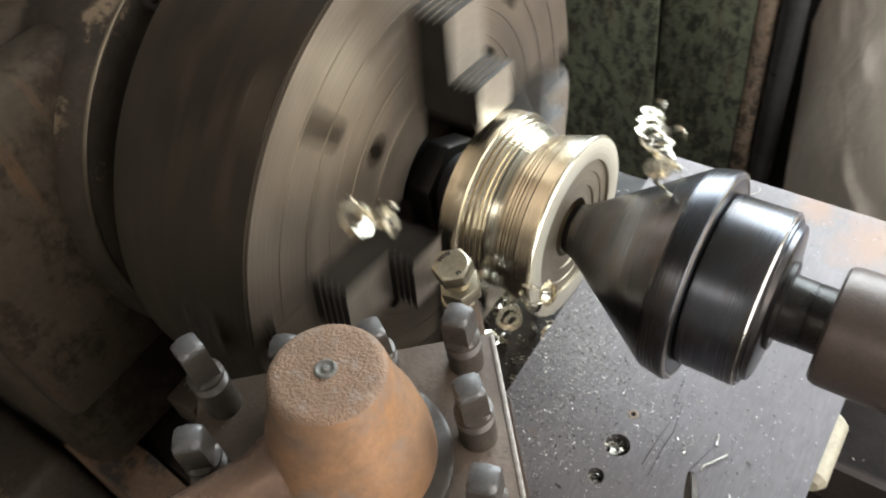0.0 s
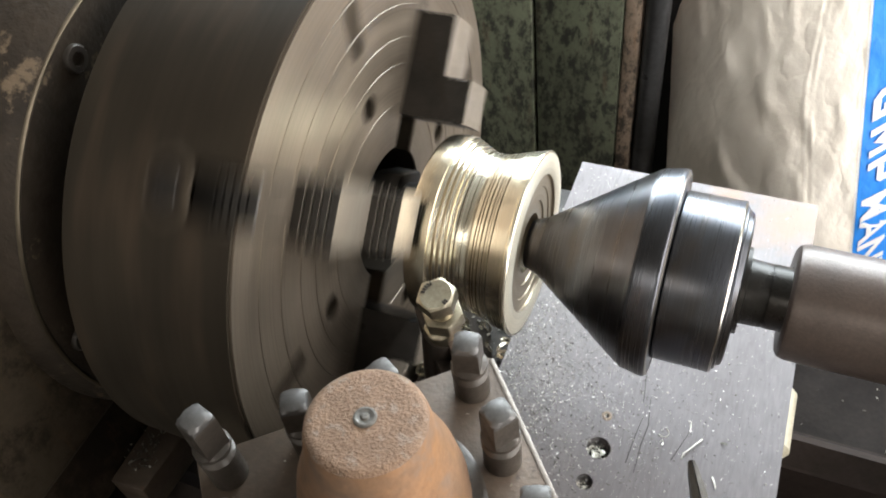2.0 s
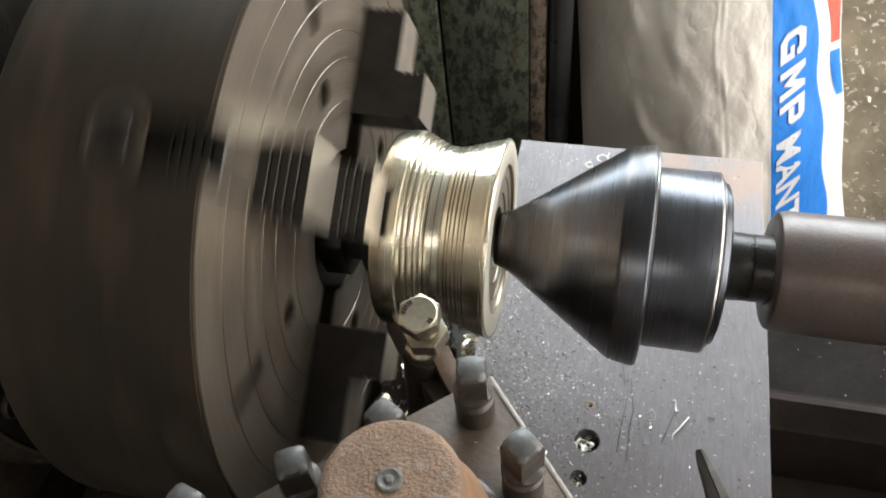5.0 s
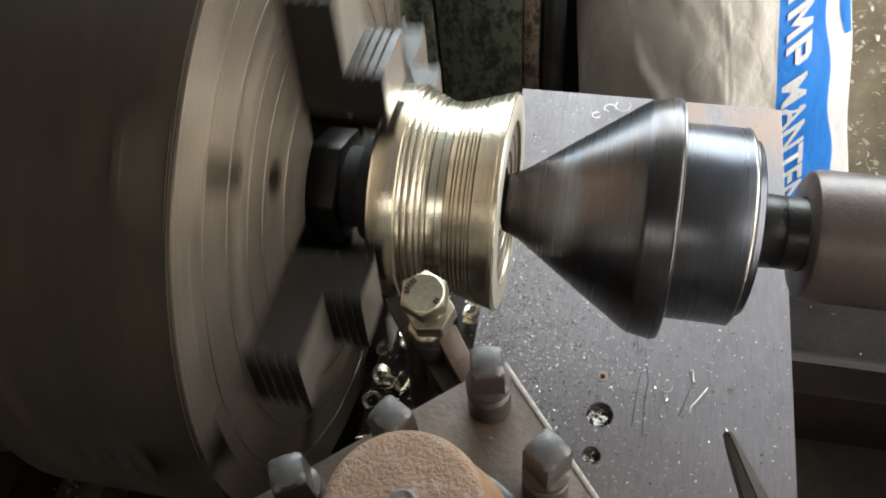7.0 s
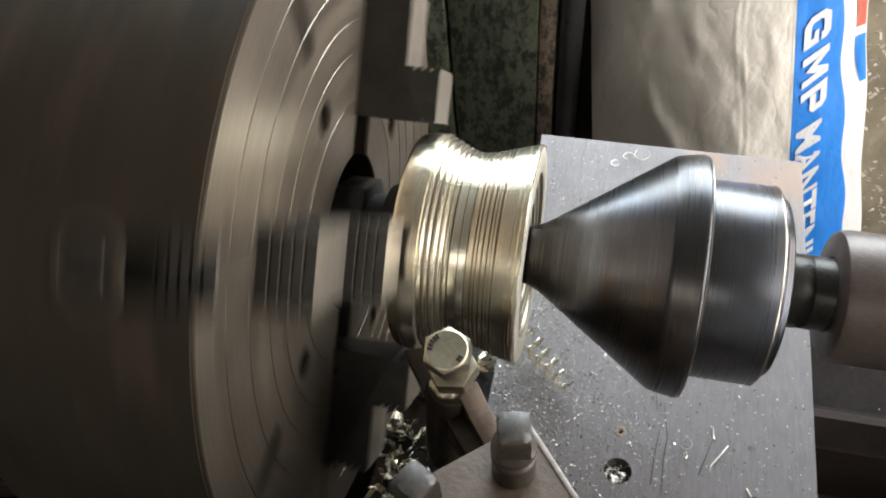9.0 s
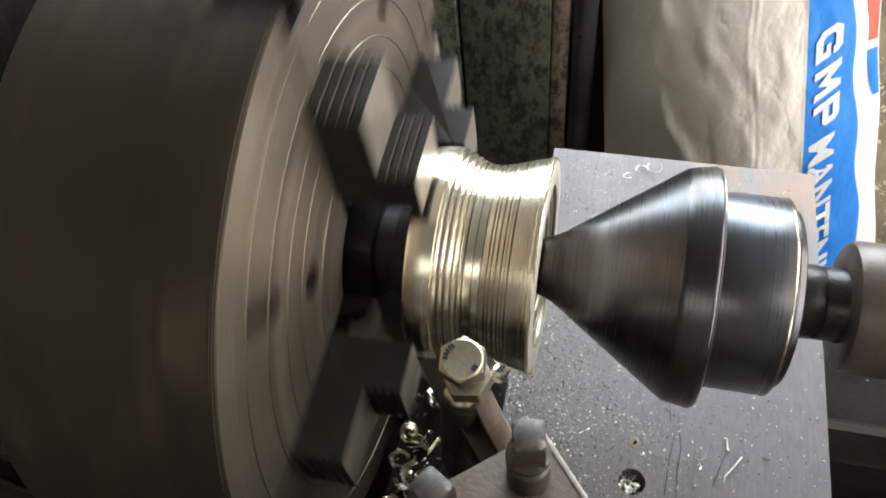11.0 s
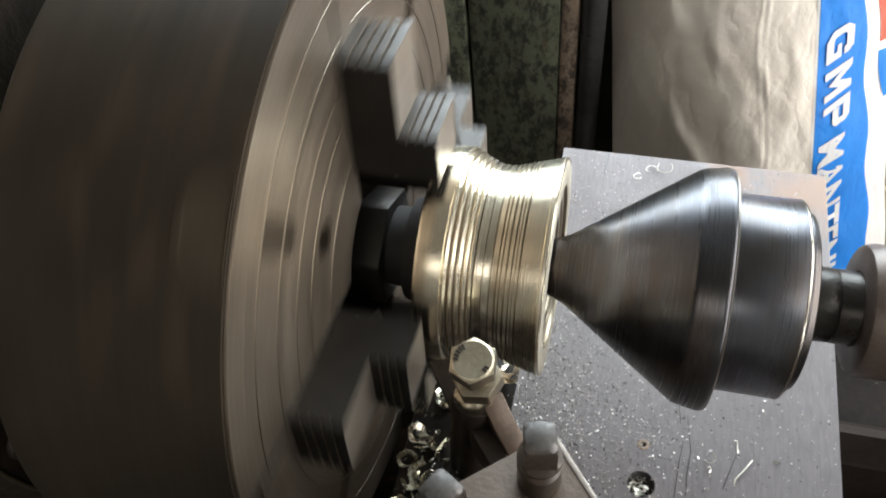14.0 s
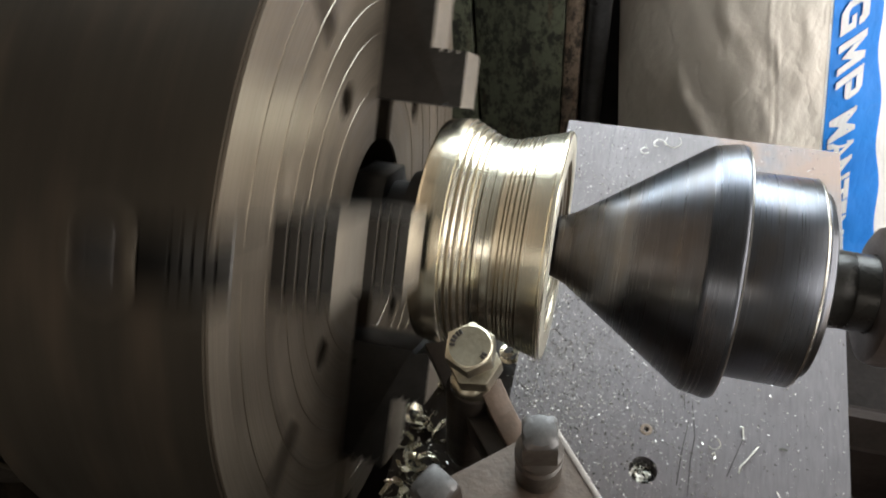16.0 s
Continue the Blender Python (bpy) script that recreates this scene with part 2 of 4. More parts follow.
M_WAY = surface("oily_bed_way", (0.030, 0.022, 0.018), (0.012, 0.009, 0.008), 0.70, 0.0, 12, 300, 0.3, spec=0.12)
M_WAYBROWN = surface("brown_oily_way", (0.050, 0.036, 0.030), (0.024, 0.018, 0.015), 0.65, 0.0, 14, 300, 0.3, spec=0.15)
M_HEAD = surface("stained_headstock_paint", (0.046, 0.034, 0.024), (0.020, 0.015, 0.011), 0.55, 0.0, 16, 200, 0.6, 0.0012, spots=(0.11, 0.080, 0.052), spot_scale=34, spot_at=0.60, spec=0.18)
M_FLANGE = turned("dull_flange_steel", (0.120, 0.098, 0.070), (0.062, 0.050, 0.036), 0.45, 300)
M_WELL = surface("worn_well_steel", (0.060, 0.046, 0.032), (0.038, 0.029, 0.020), 0.6, 0.05, 60, 500, spec=0.12)
M_CASTING = peeling("chipped_headstock_paint", (0.046, 0.035, 0.024), (0.018, 0.013, 0.009), (0.064, 0.036, 0.019), 24, 0.06)
M_GREEN = peeling("peeling_green_paint", (0.140, 0.152, 0.100), (0.018, 0.018, 0.013), (0.10, 0.065, 0.04))
M_EDGE = peeling("bare_rusty_edge", (0.36, 0.27, 0.20), (0.05, 0.04, 0.03), (0.2, 0.11, 0.06))
M_PIPE = surface("black_pipe", (0.10, 0.10, 0.105), (0.045, 0.043, 0.043), 0.36, 0.5)
M_SACK = woven("beige_sacking", (0.85, 0.78, 0.69), (0.75, 0.67, 0.58), dirt=(0.56, 0.42, 0.25))
M_WHITE = woven("white_sacking", (0.86, 0.84, 0.81), (0.80, 0.78, 0.75), dirt=(0.7, 0.65, 0.58))
M_BLUE = woven("blue_print", (0.006, 0.23, 0.76), (0.006, 0.19, 0.66), dirt=(0.05, 0.2, 0.5))
M_RED = woven("red_print", (0.62, 0.12, 0.07), (0.52, 0.10, 0.06), dirt=(0.4, 0.1, 0.08))
M_INK = woven("white_print", (0.80, 0.80, 0.80), (0.74, 0.74, 0.74), dirt=(0.66, 0.66, 0.66))
M_SACK2 = woven("brown_sacking", (0.40, 0.345, 0.25), (0.14, 0.122, 0.088))
M_GREENINK = woven("green_print", (0.05, 0.15, 0.06), (0.04, 0.11, 0.05))
def swarf(name, stops, rough):
    """Loose chips: every piece has its own tone."""
    m, n, l, p = nodes_of(name)
    g = n.new("ShaderNodeNewGeometry")
    col = ramp(n, l, g.outputs["Random Per Island"], stops)
    col = mixed(n, l, 0.4, col, ramp(n, l, noise_tex(n, l, coords(n, l), 900, 3), [(0.3, grey(0.4)), (0.7, grey(1))]), "MULTIPLY")
    l.new(col, p.inputs["Base Color"])
    p.inputs["Metallic"].default_value, p.inputs["Roughness"].default_value = 0.9, rough
    return m


M_CHIP = swarf("bright_swarf", [(0.0, (0.05, 0.045, 0.04)), (0.45, (0.22, 0.205, 0.18)), (0.75, (0.50, 0.47, 0.41)), (1.0, (0.88, 0.85, 0.76))], 0.36)
M_LITTER = surface("pale_litter", (0.82, 0.79, 0.70), (0.60, 0.56, 0.47), 0.4, 0.6, 200, 900)
M_CURL = surface("bronze_swarf", (0.80, 0.75, 0.62), (0.58, 0.52, 0.40), 0.26, 1.0, 200, 900)
# pale base holds the sunlight reflected by the boss; the spots are rust
M_PALE = surface("sunlit_pale_boss", (0.62, 0.56, 0.42), (0.46, 0.40, 0.29), 0.4, 0.0, 40, 300, spots=(0.2, 0.13, 0.08), spot_scale=40, spot_at=0.66)
M_PALEEDGE = surface("worn_edge_steel", (0.32, 0.275, 0.24), (0.20, 0.17, 0.145), 0.5, 0.45, 60, 500)
M_PLIER = surface("dark_plier_steel", (0.070, 0.058, 0.046), (0.034, 0.028, 0.023), 0.45, 0.6, 60, 500)
M_PLASTER = surface("sooty_plaster", (0.20, 0.185, 0.165), (0.125, 0.115, 0.10), 0.9, 0.0, 3, 60, 0.3, 0.002)
M_CONCRETE = surface("dirty_concrete", (0.20, 0.18, 0.155), (0.10, 0.09, 0.08), 0.85, 0.0, 4, 90, 0.5, 0.003, spots=(0.32, 0.29, 0.24), spot_scale=40, spot_at=0.62)


# ---- mesh helpers ----
def mesh_of(name, bm, *mats):
    bmesh.ops.recalc_face_normals(bm, faces=bm.faces)
    me = bpy.data.meshes.new(name)
    bm.to_mesh(me)
    bm.free()
    for m in mats:
        me.materials.append(m)
    return me


def smooth(me, angle=35):
    for f in me.polygons:
        f.use_smooth = True
    me.set_sharp_from_angle(angle=radians(angle))
    return me


def part(name, bm, material, parent, label="", angle=35):
    mats = material if isinstance(material, (list, tuple)) else (material,)
    ob = new(name, smooth(mesh_of(name, bm, *mats), angle))
    ob.parent = parent
    return tagged(ob, label) if label else ob


def solid(name, bm, material, label, category, kind="", group="", angle=35):
    mats = material if isinstance(material, (list, tuple)) else (material,)
    ob = new(name, smooth(mesh_of(name, bm, *mats), angle))
    return tagged(ob, label, category, group, kind)


def thing(name, label, category, m=None, group="", kind=""):
    ob = new(name)
    if m is not None:
        ob.matrix_basis = m
    return tagged(ob, label, category, group, kind)


def box(lo, hi, bevel=0.0, seg=2, m=None):
    bm = bmesh.new()
    mid, size = (Vector(lo) + Vector(hi)) / 2, Vector(hi) - Vector(lo)
    bmesh.ops.create_cube(bm, size=1, matrix=Matrix.Translation(mid) @ Matrix.Diagonal((*size, 1)))
    if bevel:
        bmesh.ops.bevel(bm, geom=bm.edges[:], offset=bevel, segments=seg, affect="EDGES", profile=0.5)
    if m is not None:
        bm.transform(m)
    return bm


def revolve(profile, seg=96, axis="x", m=None):
    """A lathe form: rows of (place along the axis, radius); a radius of 0 closes it."""
    bm = bmesh.new()
    rings = []
    for a, r in profile:
        if r < 1e-6:
            rings.append([bm.verts.new((a, 0, 0) if axis == "x" else (0, 0, a))])
            continue
        ring = []
        for i in range(seg):
            c, s = math.cos(2 * math.pi * i / seg) * r, math.sin(2 * math.pi * i / seg) * r
            ring.append(bm.verts.new((a, c, s) if axis == "x" else (c, s, a)))
        rings.append(ring)
    for p, q in zip(rings, rings[1:]):
        for i in range(seg):
            j = (i + 1) % seg
            if len(p) == 1 and len(q) == 1:
                continue
            if len(p) == 1:
                bm.faces.new((p[0], q[i], q[j]))
            elif len(q) == 1:
                bm.faces.new((p[i], p[j], q[0]))
            else:
                bm.faces.new((p[i], p[j], q[j], q[i]))
    if m is not None:
        bm.transform(m)
    return bm


def slab(loops, put, a, b):
    """A plate with openings: the first loop is its outline, the others holes; put(u, v, w) places a point; it runs from w=a to w=b."""
    bm = bmesh.new()
    for w in (a, b):
        edges = []
        for loop in loops:
            vs = [bm.verts.new(put(u, v, w)) for u, v in loop]
            edges += [bm.edges.new((vs[i], vs[(i + 1) % len(vs)])) for i in range(len(vs))]
        bmesh.ops.triangle_fill(bm, use_beauty=True, use_dissolve=False, edges=edges)
    bm.verts.ensure_lookup_table()
    half, start = len(bm.verts) // 2, 0
    for loop in loops:
        k = len(loop)
        for i in range(k):
            j = (i + 1) % k
            bm.faces.new([bm.verts[start + i], bm.verts[start + j], bm.verts[half + start + j], bm.verts[half + start + i]])
        start += k
    return bm


def circle(cx, cy, r, n=24):
    return [(cx + r * math.cos(2 * math.pi * i / n), cy + r * math.sin(2 * math.pi * i / n)) for i in range(n)]


def extruded(poly, put, a, b, bevel=0.0):
    """A straight prism over a polygon."""
    bm = bmesh.new()
    lo = [bm.verts.new(put(u, v, a)) for u, v in poly]
    hi = [bm.verts.new(put(u, v, b)) for u, v in poly]
    bm.faces.new(lo)
    bm.faces.new(hi)
    for i in range(len(poly)):
        j = (i + 1) % len(poly)
        bm.faces.new((lo[i], lo[j], hi[j], hi[i]))
    bmesh.ops.recalc_face_normals(bm, faces=bm.faces)
    if bevel:
        bmesh.ops.bevel(bm, geom=bm.edges[:], offset=bevel, segments=2, affect="EDGES", profile=0.5, clamp_overlap=True)
    return bm


def ribbon(points, width, thick=0.00025, twist=0.0):
    """A thin bent strip along a line of points."""
    bm = bmesh.new()
    rows = []
    for i, p in enumerate(points):
        d = (points[min(i + 1, len(points) - 1)] - points[max(i - 1, 0)]).normalized()
        side = d.cross(Vector((math.sin(twist * i), 0.3, math.cos(twist * i)))).normalized() * width / 2
        up = d.cross(side).normalized() * thick
        rows.append([bm.verts.new(p + s * side + h * up) for s, h in ((-1, -1), (1, -1), (1, 1), (-1, 1))])
    for a, b in zip(rows, rows[1:]):
        for k in range(4):
            bm.faces.new((a[k], a[(k + 1) % 4], b[(k + 1) % 4], b[k]))
    bm.faces.new(rows[0])
    bm.faces.new(rows[-1])
    return bm


def coil(turns, radius, pitch, rng, steps=11, end=1.0):
    """A springy line, its radius wandering, about the z axis."""
    out = []
    for i in range(int(turns * steps) + 1):
        a = 2 * math.pi * i / steps
        r = radius * (1 + (end - 1) * i / (turns * steps)) * (1 + 0.12 * rng.uniform(-1, 1))
        out.append(Vector((r * math.cos(a), r * math.sin(a), pitch * i / steps)))
    return out


def merge(bm, other):
    me = bpy.data.meshes.new("joined")
    other.to_mesh(me)
    other.free()
    bm.from_mesh(me)
    bpy.data.meshes.remove(me)


# ---- plan: the lathe's axis runs along x at AY, AZ; the slide's top is z = 0 ----
AY, AZ = -0.1504, 0.0846
CHUCK_X, CHUCK_R, BORE = -0.2131, 0.1395, 0.0345
JAW_AT, RATE = 43.5, 385.714
FLOOR = -0.95


# ---- the room ----
def wall_with_opening(name, loops, put, a, b, label):
    return solid(name, slab(loops, put, a, b), M_PLASTER, label, "wall", "structure")


solid("floor", box((-2.6, -2.0, FLOOR - 0.1), (2.6, 2.1, FLOOR)), M_CONCRETE, "dirty grey concrete workshop floor", "floor", "structure")
solid("ceiling", box((-2.6, -2.0, 1.95), (2.6, 2.1, 2.05)), M_PLASTER, "sooty plastered workshop ceiling", "ceiling", "structure")
rect = lambda x0, x1, y0, y1: [(x0, y0), (x1, y0), (x1, y1), (x0, y1)]
wall_with_opening("wall_north", [rect(-2.5, 2.5, FLOOR, 1.95), rect(-1.8, 1.2, 0.25, 1.65)], lambda u, v, w: (u, w, v), 1.8, 1.92, "sooty plastered wall with a window opening")
wall_with_opening("wall_east", [rect(-1.9, 1.8, FLOOR, 1.95), rect(-1.25, 0.83, -0.3, 1.44)], lambda u, v, w: (w, u, v), 1.3, 1.42, "sooty plastered wall with a wide opening")
wall_with_opening("wall_south", [rect(-2.5, 2.5, FLOOR, 1.95), rect(-1.4, 0.6, 1.1, 1.6)], lambda u, v, w: (u, w, v), -1.82, -1.7, "sooty plastered wall with a low wide window opening")
solid("wall_west", box((-2.5, -1.7, FLOOR), (-2.38, 1.8, 1.95)), M_PLASTER, "sooty plastered workshop wall", "wall", "structure")


# ---- lathe: bed, headstock, saddle, slide ----
def bed_way(y0, y1):
    poly = [(y0, -0.34), (y1, -0.34), (y1, -0.105), ((y0 + y1) / 2 + 0.012, -0.105), ((y0 + y1) / 2, -0.092), ((y0 + y1) / 2 - 0.012, -0.105), (y0, -0.105)]
    return extruded(poly, lambda u, v, w: (w, u, v), -0.9, 1.1)


bed = thing("lathe_bed", "dark oily cast iron lathe bed with ground ways", "lathe bed")
part("way", bed_way(-0.315, -0.215), M_WAY, bed)
part("way", bed_way(-0.126, -0.098), M_WAYBROWN, bed, "brown inner way")
part("gutter", box((-0.9, -0.0975, -0.34), (1.1, 0.010, -0.1245)), M_WAY, bed, "black oily gutter")
part("web", box((-0.9, -0.213, -0.34), (1.1, -0.1265, -0.17)), M_CASTDARK, bed)
part("pedestal", box((-0.9, -0.33, FLOOR), (-0.35, 0.03, -0.342), 0.01), M_CASTDARK, bed)
part("pedestal", box((0.55, -0.33, FLOOR), (1.05, 0.03, -0.342), 0.01), M_CASTDARK, bed)

head = thing("headstock", "stained dark painted cast headstock of the lathe", "headstock")
part("casting", box((-0.86, -0.345, -0.088), (-0.368, 0.05, 0.200), 0.022, 4), M_CASTING, head)
part("front", box((-0.3675, -0.340, 0.010), (-0.3400, 0.045, 0.195), 0.008, 3), M_CASTING, head)
part("cover", box((-0.85, -0.335, 0.201), (-0.392, 0.04, 0.216), 0.006, 2), M_CASTING, head)
part("boss", revolve([(-0.370, 0.0), (-0.370, 0.1385), (-0.355, 0.1378), (-0.340, 0.1355), (-0.331, 0.1320), (-0.3275, 0.1295), (-0.3275, 0.0)], 96, "x", Matrix.Translation((0, AY, AZ))), M_HEAD, head)
part("boss_rim", revolve([(-0.3274, 0.1297), (-0.3266, 0.1292), (-0.3262, 0.1283), (-0.3266, 0.1274), (-0.3274, 0.1270)], 96, "x", Matrix.Translation((0, AY, AZ))), M_FLANGE, head, "worn bright flange rim")
for a in (62, 112, 182, 242):
    y, z = AY + 0.116 * math.cos(radians(a)), AZ + 0.116 * math.sin(radians(a))
    part("socket_screw", revolve([(-0.334, 0.0065), (-0.326, 0.0065), (-0.325, 0.0058), (-0.325, 0.0034), (-0.329, 0.0034), (-0.329, 0.0)], 16, "x", Matrix.Translation((0, y, z))), M_SCREW, head)
part("foot", extruded([(-0.42, -0.30), (-0.30, -0.30), (-0.325, -0.16), (-0.36, -0.09), (-0.42, -0.089)], lambda u, v, w: (u - 0.005, w, v), -0.345, -0.318), M_RUSTCAST, head, "rust-brown lower casting")
part("gearbox", box((-0.86, -0.440, -0.60), (-0.430, -0.346, -0.100), 0.012, 3), M_HEAD, head, "dark stained gearbox casting")
part("ledge", extruded([(-0.366, -0.288), (-0.342, -0.287), (-0.3385, -0.241), (-0.366, -0.238)], lambda u, v, w: (u, v, w), -0.0875, -0.060, 0.0012), M_CASTDARK, head, "oily ledge with a worn edge")

saddle = thing("saddle", "dark cast iron carriage saddle strewn with swarf", "lathe saddle")
part("body", box((-0.205, -0.46, -0.100), (-0.006, 0.006, -0.034), 0.004), M_BAR, saddle)
boss_bm = revolve([(-0.022, 0.0), (-0.0215, 0.006), (-0.018, 0.009), (0.018, 0.009), (0.0215, 0.006), (0.022, 0.0)], 24, "x", Matrix.Translation((-0.0015, -0.139, -0.033)) @ Matrix.Rotation(radians(90), 4, "Z"))
# pale all over, in place of reflected sunlight
part("oil_boss", boss_bm, M_PALE, saddle, "rounded boss, its sunlit glare put in as a pale colour")

slide = thing("cross_slide", "worn grey ground steel cross slide plate with drilled holes", "cross slide")
outline = rect(-0.150, 0.0, -0.46, 0.0)
part("plate", slab([outline, circle(-0.0860, -0.2030, 0.0062, 28), circle(-0.0880, -0.2230, 0.0042, 24), circle(-0.0865, -0.1838, 0.0011, 14)], lambda u, v, w: (u, v, w), -0.032, 0.0), M_PLATE, slide)
for x, y, r in ((-0.0860, -0.2030, 0.0062), (-0.0880, -0.2230, 0.0042)):
    # black plug: the depth's shade as colour
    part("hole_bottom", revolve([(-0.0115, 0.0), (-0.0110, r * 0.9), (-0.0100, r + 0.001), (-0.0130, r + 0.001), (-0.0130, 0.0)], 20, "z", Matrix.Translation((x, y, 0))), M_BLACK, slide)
part("rusty_lip", revolve([(0.0, 0.0011), (0.0003, 0.0013), (0.0003, 0.0020), (0.0001, 0.0028), (0.0, 0.0028)], 20, "z", Matrix.Translation((-0.0865, -0.1838, 0.0))), M_RUSTLIP, slide, "rusty lip of a small hole")


for line in (((-0.0676, -0.1656), (-0.0652, -0.1829), (-0.0664, -0.1942), (-0.0664, -0.2110)), ((-0.0684, -0.1760), (-0.0702, -0.1900), (-0.0713, -0.2068)), ((-0.0445, -0.1790), (-0.0480, -0.1900), (-0.0506, -0.1983)), ((-0.0730, -0.150), (-0.0705, -0.170))):
    bm = bmesh.new()
    left = [bm.verts.new((x - w, y, 0.00012)) for (x, y), w in zip(line, (0.00010, 0.00026, 0.00030, 0.00014))]
    right = [bm.verts.new((x + w, y, 0.00012)) for (x, y), w in zip(line, (0.00010, 0.00026, 0.00030, 0.00014))]
    for k in range(len(line) - 1):
        bm.faces.new((left[k + 1], right[k + 1], right[k], left[k]))
    part("scratch", bm, M_SCORE, slide, "dark score in the steel")


# ---- chuck ----
def jaw_profile():
    r1, r2, ri, x1, x2, x0 = 0.1015, 0.0715, 0.0500, 0.0201, 0.0341, -0.016
    p = [(ri, x0), (ri, x2 - 0.008), (ri + 0.0012, x2 - 0.006), (ri, x2 - 0.004), (ri, x2)]
    p += [(r2, x2)]
    for k in range(3):
        x = x2 - 0.0034 * (k + 1)
        p += [(r2, x + 0.0006), (r2 - 0.0014, x + 0.0003), (r2 - 0.0014, x - 0.0003), (r2, x - 0.0006)]
    p += [(r2, x1), (r1, x1)]
    for k in range(4):
        x = x1 - 0.0038 * (k + 1)
        p += [(r1, x + 0.0006), (r1 - 0.0014, x + 0.0003), (r1 - 0.0014, x - 0.0003), (r1, x - 0.0006)]
    p += [(r1, x0)]
    return p


def curved_disc(profile, at, m, front=9.0):
    """Rings round a radial line, laid on the chuck's barrel; front is how far they may reach towards the face."""
    bm, n, rows = bmesh.new(), 40, []
    for r, h in profile:
        ring = []
        for i in range(n if r else 1):
            a = 2 * math.pi * i / n
            x, z = min(front, at + r * math.cos(a)), r * math.sin(a)
            ring.append(bm.verts.new(m @ Vector((x, math.sqrt(CHUCK_R ** 2 - z * z) + h, z))))
        rows.append(ring)
    for p, q in zip(rows, rows[1:]):
        for i in range(n):
            j = (i + 1) % n
            bm.faces.new([p[0], q[i], q[j]] if len(p) == 1 else [p[i], q[i], q[j], p[j]])
    bmesh.ops.dissolve_degenerate(bm, dist=1e-7, edges=bm.edges)
    bmesh.ops.recalc_face_normals(bm, faces=bm.faces)
    return bm


def make_chuck():
    chuck = thing("lathe_chuck", "spinning four-jaw lathe chuck, oily dark steel, scored pale face", "lathe chuck", pose(CHUCK_X, AY, AZ))
    R, half, n = CHUCK_R, 0.0096, 36

    def sector(k, shrink):
        """One quarter of the front between two slots, with its bolt hole and long hole."""
        r1, r0, gap = R - shrink, BORE, half + shrink * 0.3
        e1, e0 = math.asin(gap / r1), math.asin(gap / r0)
        a0 = radians(90 * k)
        arc = lambda r, e, i: ((a0 + e + (math.pi / 2 - 2 * e) * i / n), r)
        rim = [arc(r1, e1, i) for i in range(n + 1)] + [arc(r0, e0, n - i) for i in range(n + 1)]
        a = a0 + math.pi / 4
        pill = []
        for i in range(24):
            t = 2 * math.pi * i / 24
            u, v = 0.108 + (0.010 if math.cos(t) > 0 else -0.010) + 0.0042 * math.cos(t), 0.0042 * math.sin(t)
            pill.append((u * math.cos(a) - v * math.sin(a), u * math.sin(a) + v * math.cos(a)))
        return [[(r * math.cos(q), r * math.sin(q)) for q, r in rim], circle(0.0668 * math.cos(a), 0.0668 * math.sin(a), 0.0062, 20), pill]

    for k in range(4):
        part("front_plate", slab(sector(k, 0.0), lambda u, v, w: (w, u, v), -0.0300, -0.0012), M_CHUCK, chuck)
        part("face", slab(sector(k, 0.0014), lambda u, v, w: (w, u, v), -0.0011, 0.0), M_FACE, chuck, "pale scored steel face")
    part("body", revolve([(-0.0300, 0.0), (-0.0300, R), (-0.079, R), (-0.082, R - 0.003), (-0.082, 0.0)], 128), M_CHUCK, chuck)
    # black, to hold the shade of the gap behind the chuck
    part("backplate", revolve([(-0.0822, 0.0), (-0.0822, 0.108), (-0.106, 0.108), (-0.106, 0.062), (-0.120, 0.062), (-0.120, 0.0)], 96), M_BLACK, chuck, "backplate behind the chuck, its shade put in as black")
    for r in (0.120, 0.104, 0.0885, 0.076, 0.0565):
        part("scribed_ring", revolve([(-0.0002, r), (0.00025, r + 0.00022), (0.00025, r + 0.00042), (-0.0002, r + 0.00064)], 160), M_SCRIBE, chuck)
    poly = jaw_profile()
    for k in range(4):
        a = 90 * k
        jaw = new("jaw")
        jaw.parent = chuck
        jaw.matrix_basis = pose(0, 0, 0, a)
        body = extruded(poly, lambda u, v, w: (v, u, w), -0.0135, 0.0135)
        low = [v for v in body.verts if v.co.x < -0.0159]
        for v in low:
            v.co.z *= 0.80
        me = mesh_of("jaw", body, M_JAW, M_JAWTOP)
        # faces towards the doorway take the lit colour, the sides stay dark
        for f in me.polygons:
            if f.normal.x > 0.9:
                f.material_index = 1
        jaw.data = None
        jb = new("jaw_body", me)
        jb.parent = jaw
        # the jaw's foot fills the slot, level with the face, and ends in a toothed rack short of the rim
        foot = [(0.0502, -0.028), (0.0502, 0.0004), (0.1268, 0.0004), (0.1274, -0.0002)]
        for k in range(5):
            x = -0.0042 - 0.0036 * k
            foot += [(0.1274, x + 0.0008), (0.1262, x + 0.0004), (0.1262, x - 0.0004), (0.1274, x - 0.0008)]
        foot += [(0.1274, -0.028)]
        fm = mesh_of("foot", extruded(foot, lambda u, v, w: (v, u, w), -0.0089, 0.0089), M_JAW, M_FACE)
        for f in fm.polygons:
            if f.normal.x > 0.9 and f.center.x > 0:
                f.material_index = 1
        new("foot", fm).parent = jaw
    for k in range(4):
        # behind each slot the screw's round well, its mouth worn bright
        m = pose(0, 0, 0, 90 * k)
        # flat dark disc on the barrel, standing in for the shade down the well
        well = curved_disc([(0.0, 0.0003), (0.0086, 0.0003)], -0.0325, m)
        part("well_shade_disc", well, M_WAY, chuck)
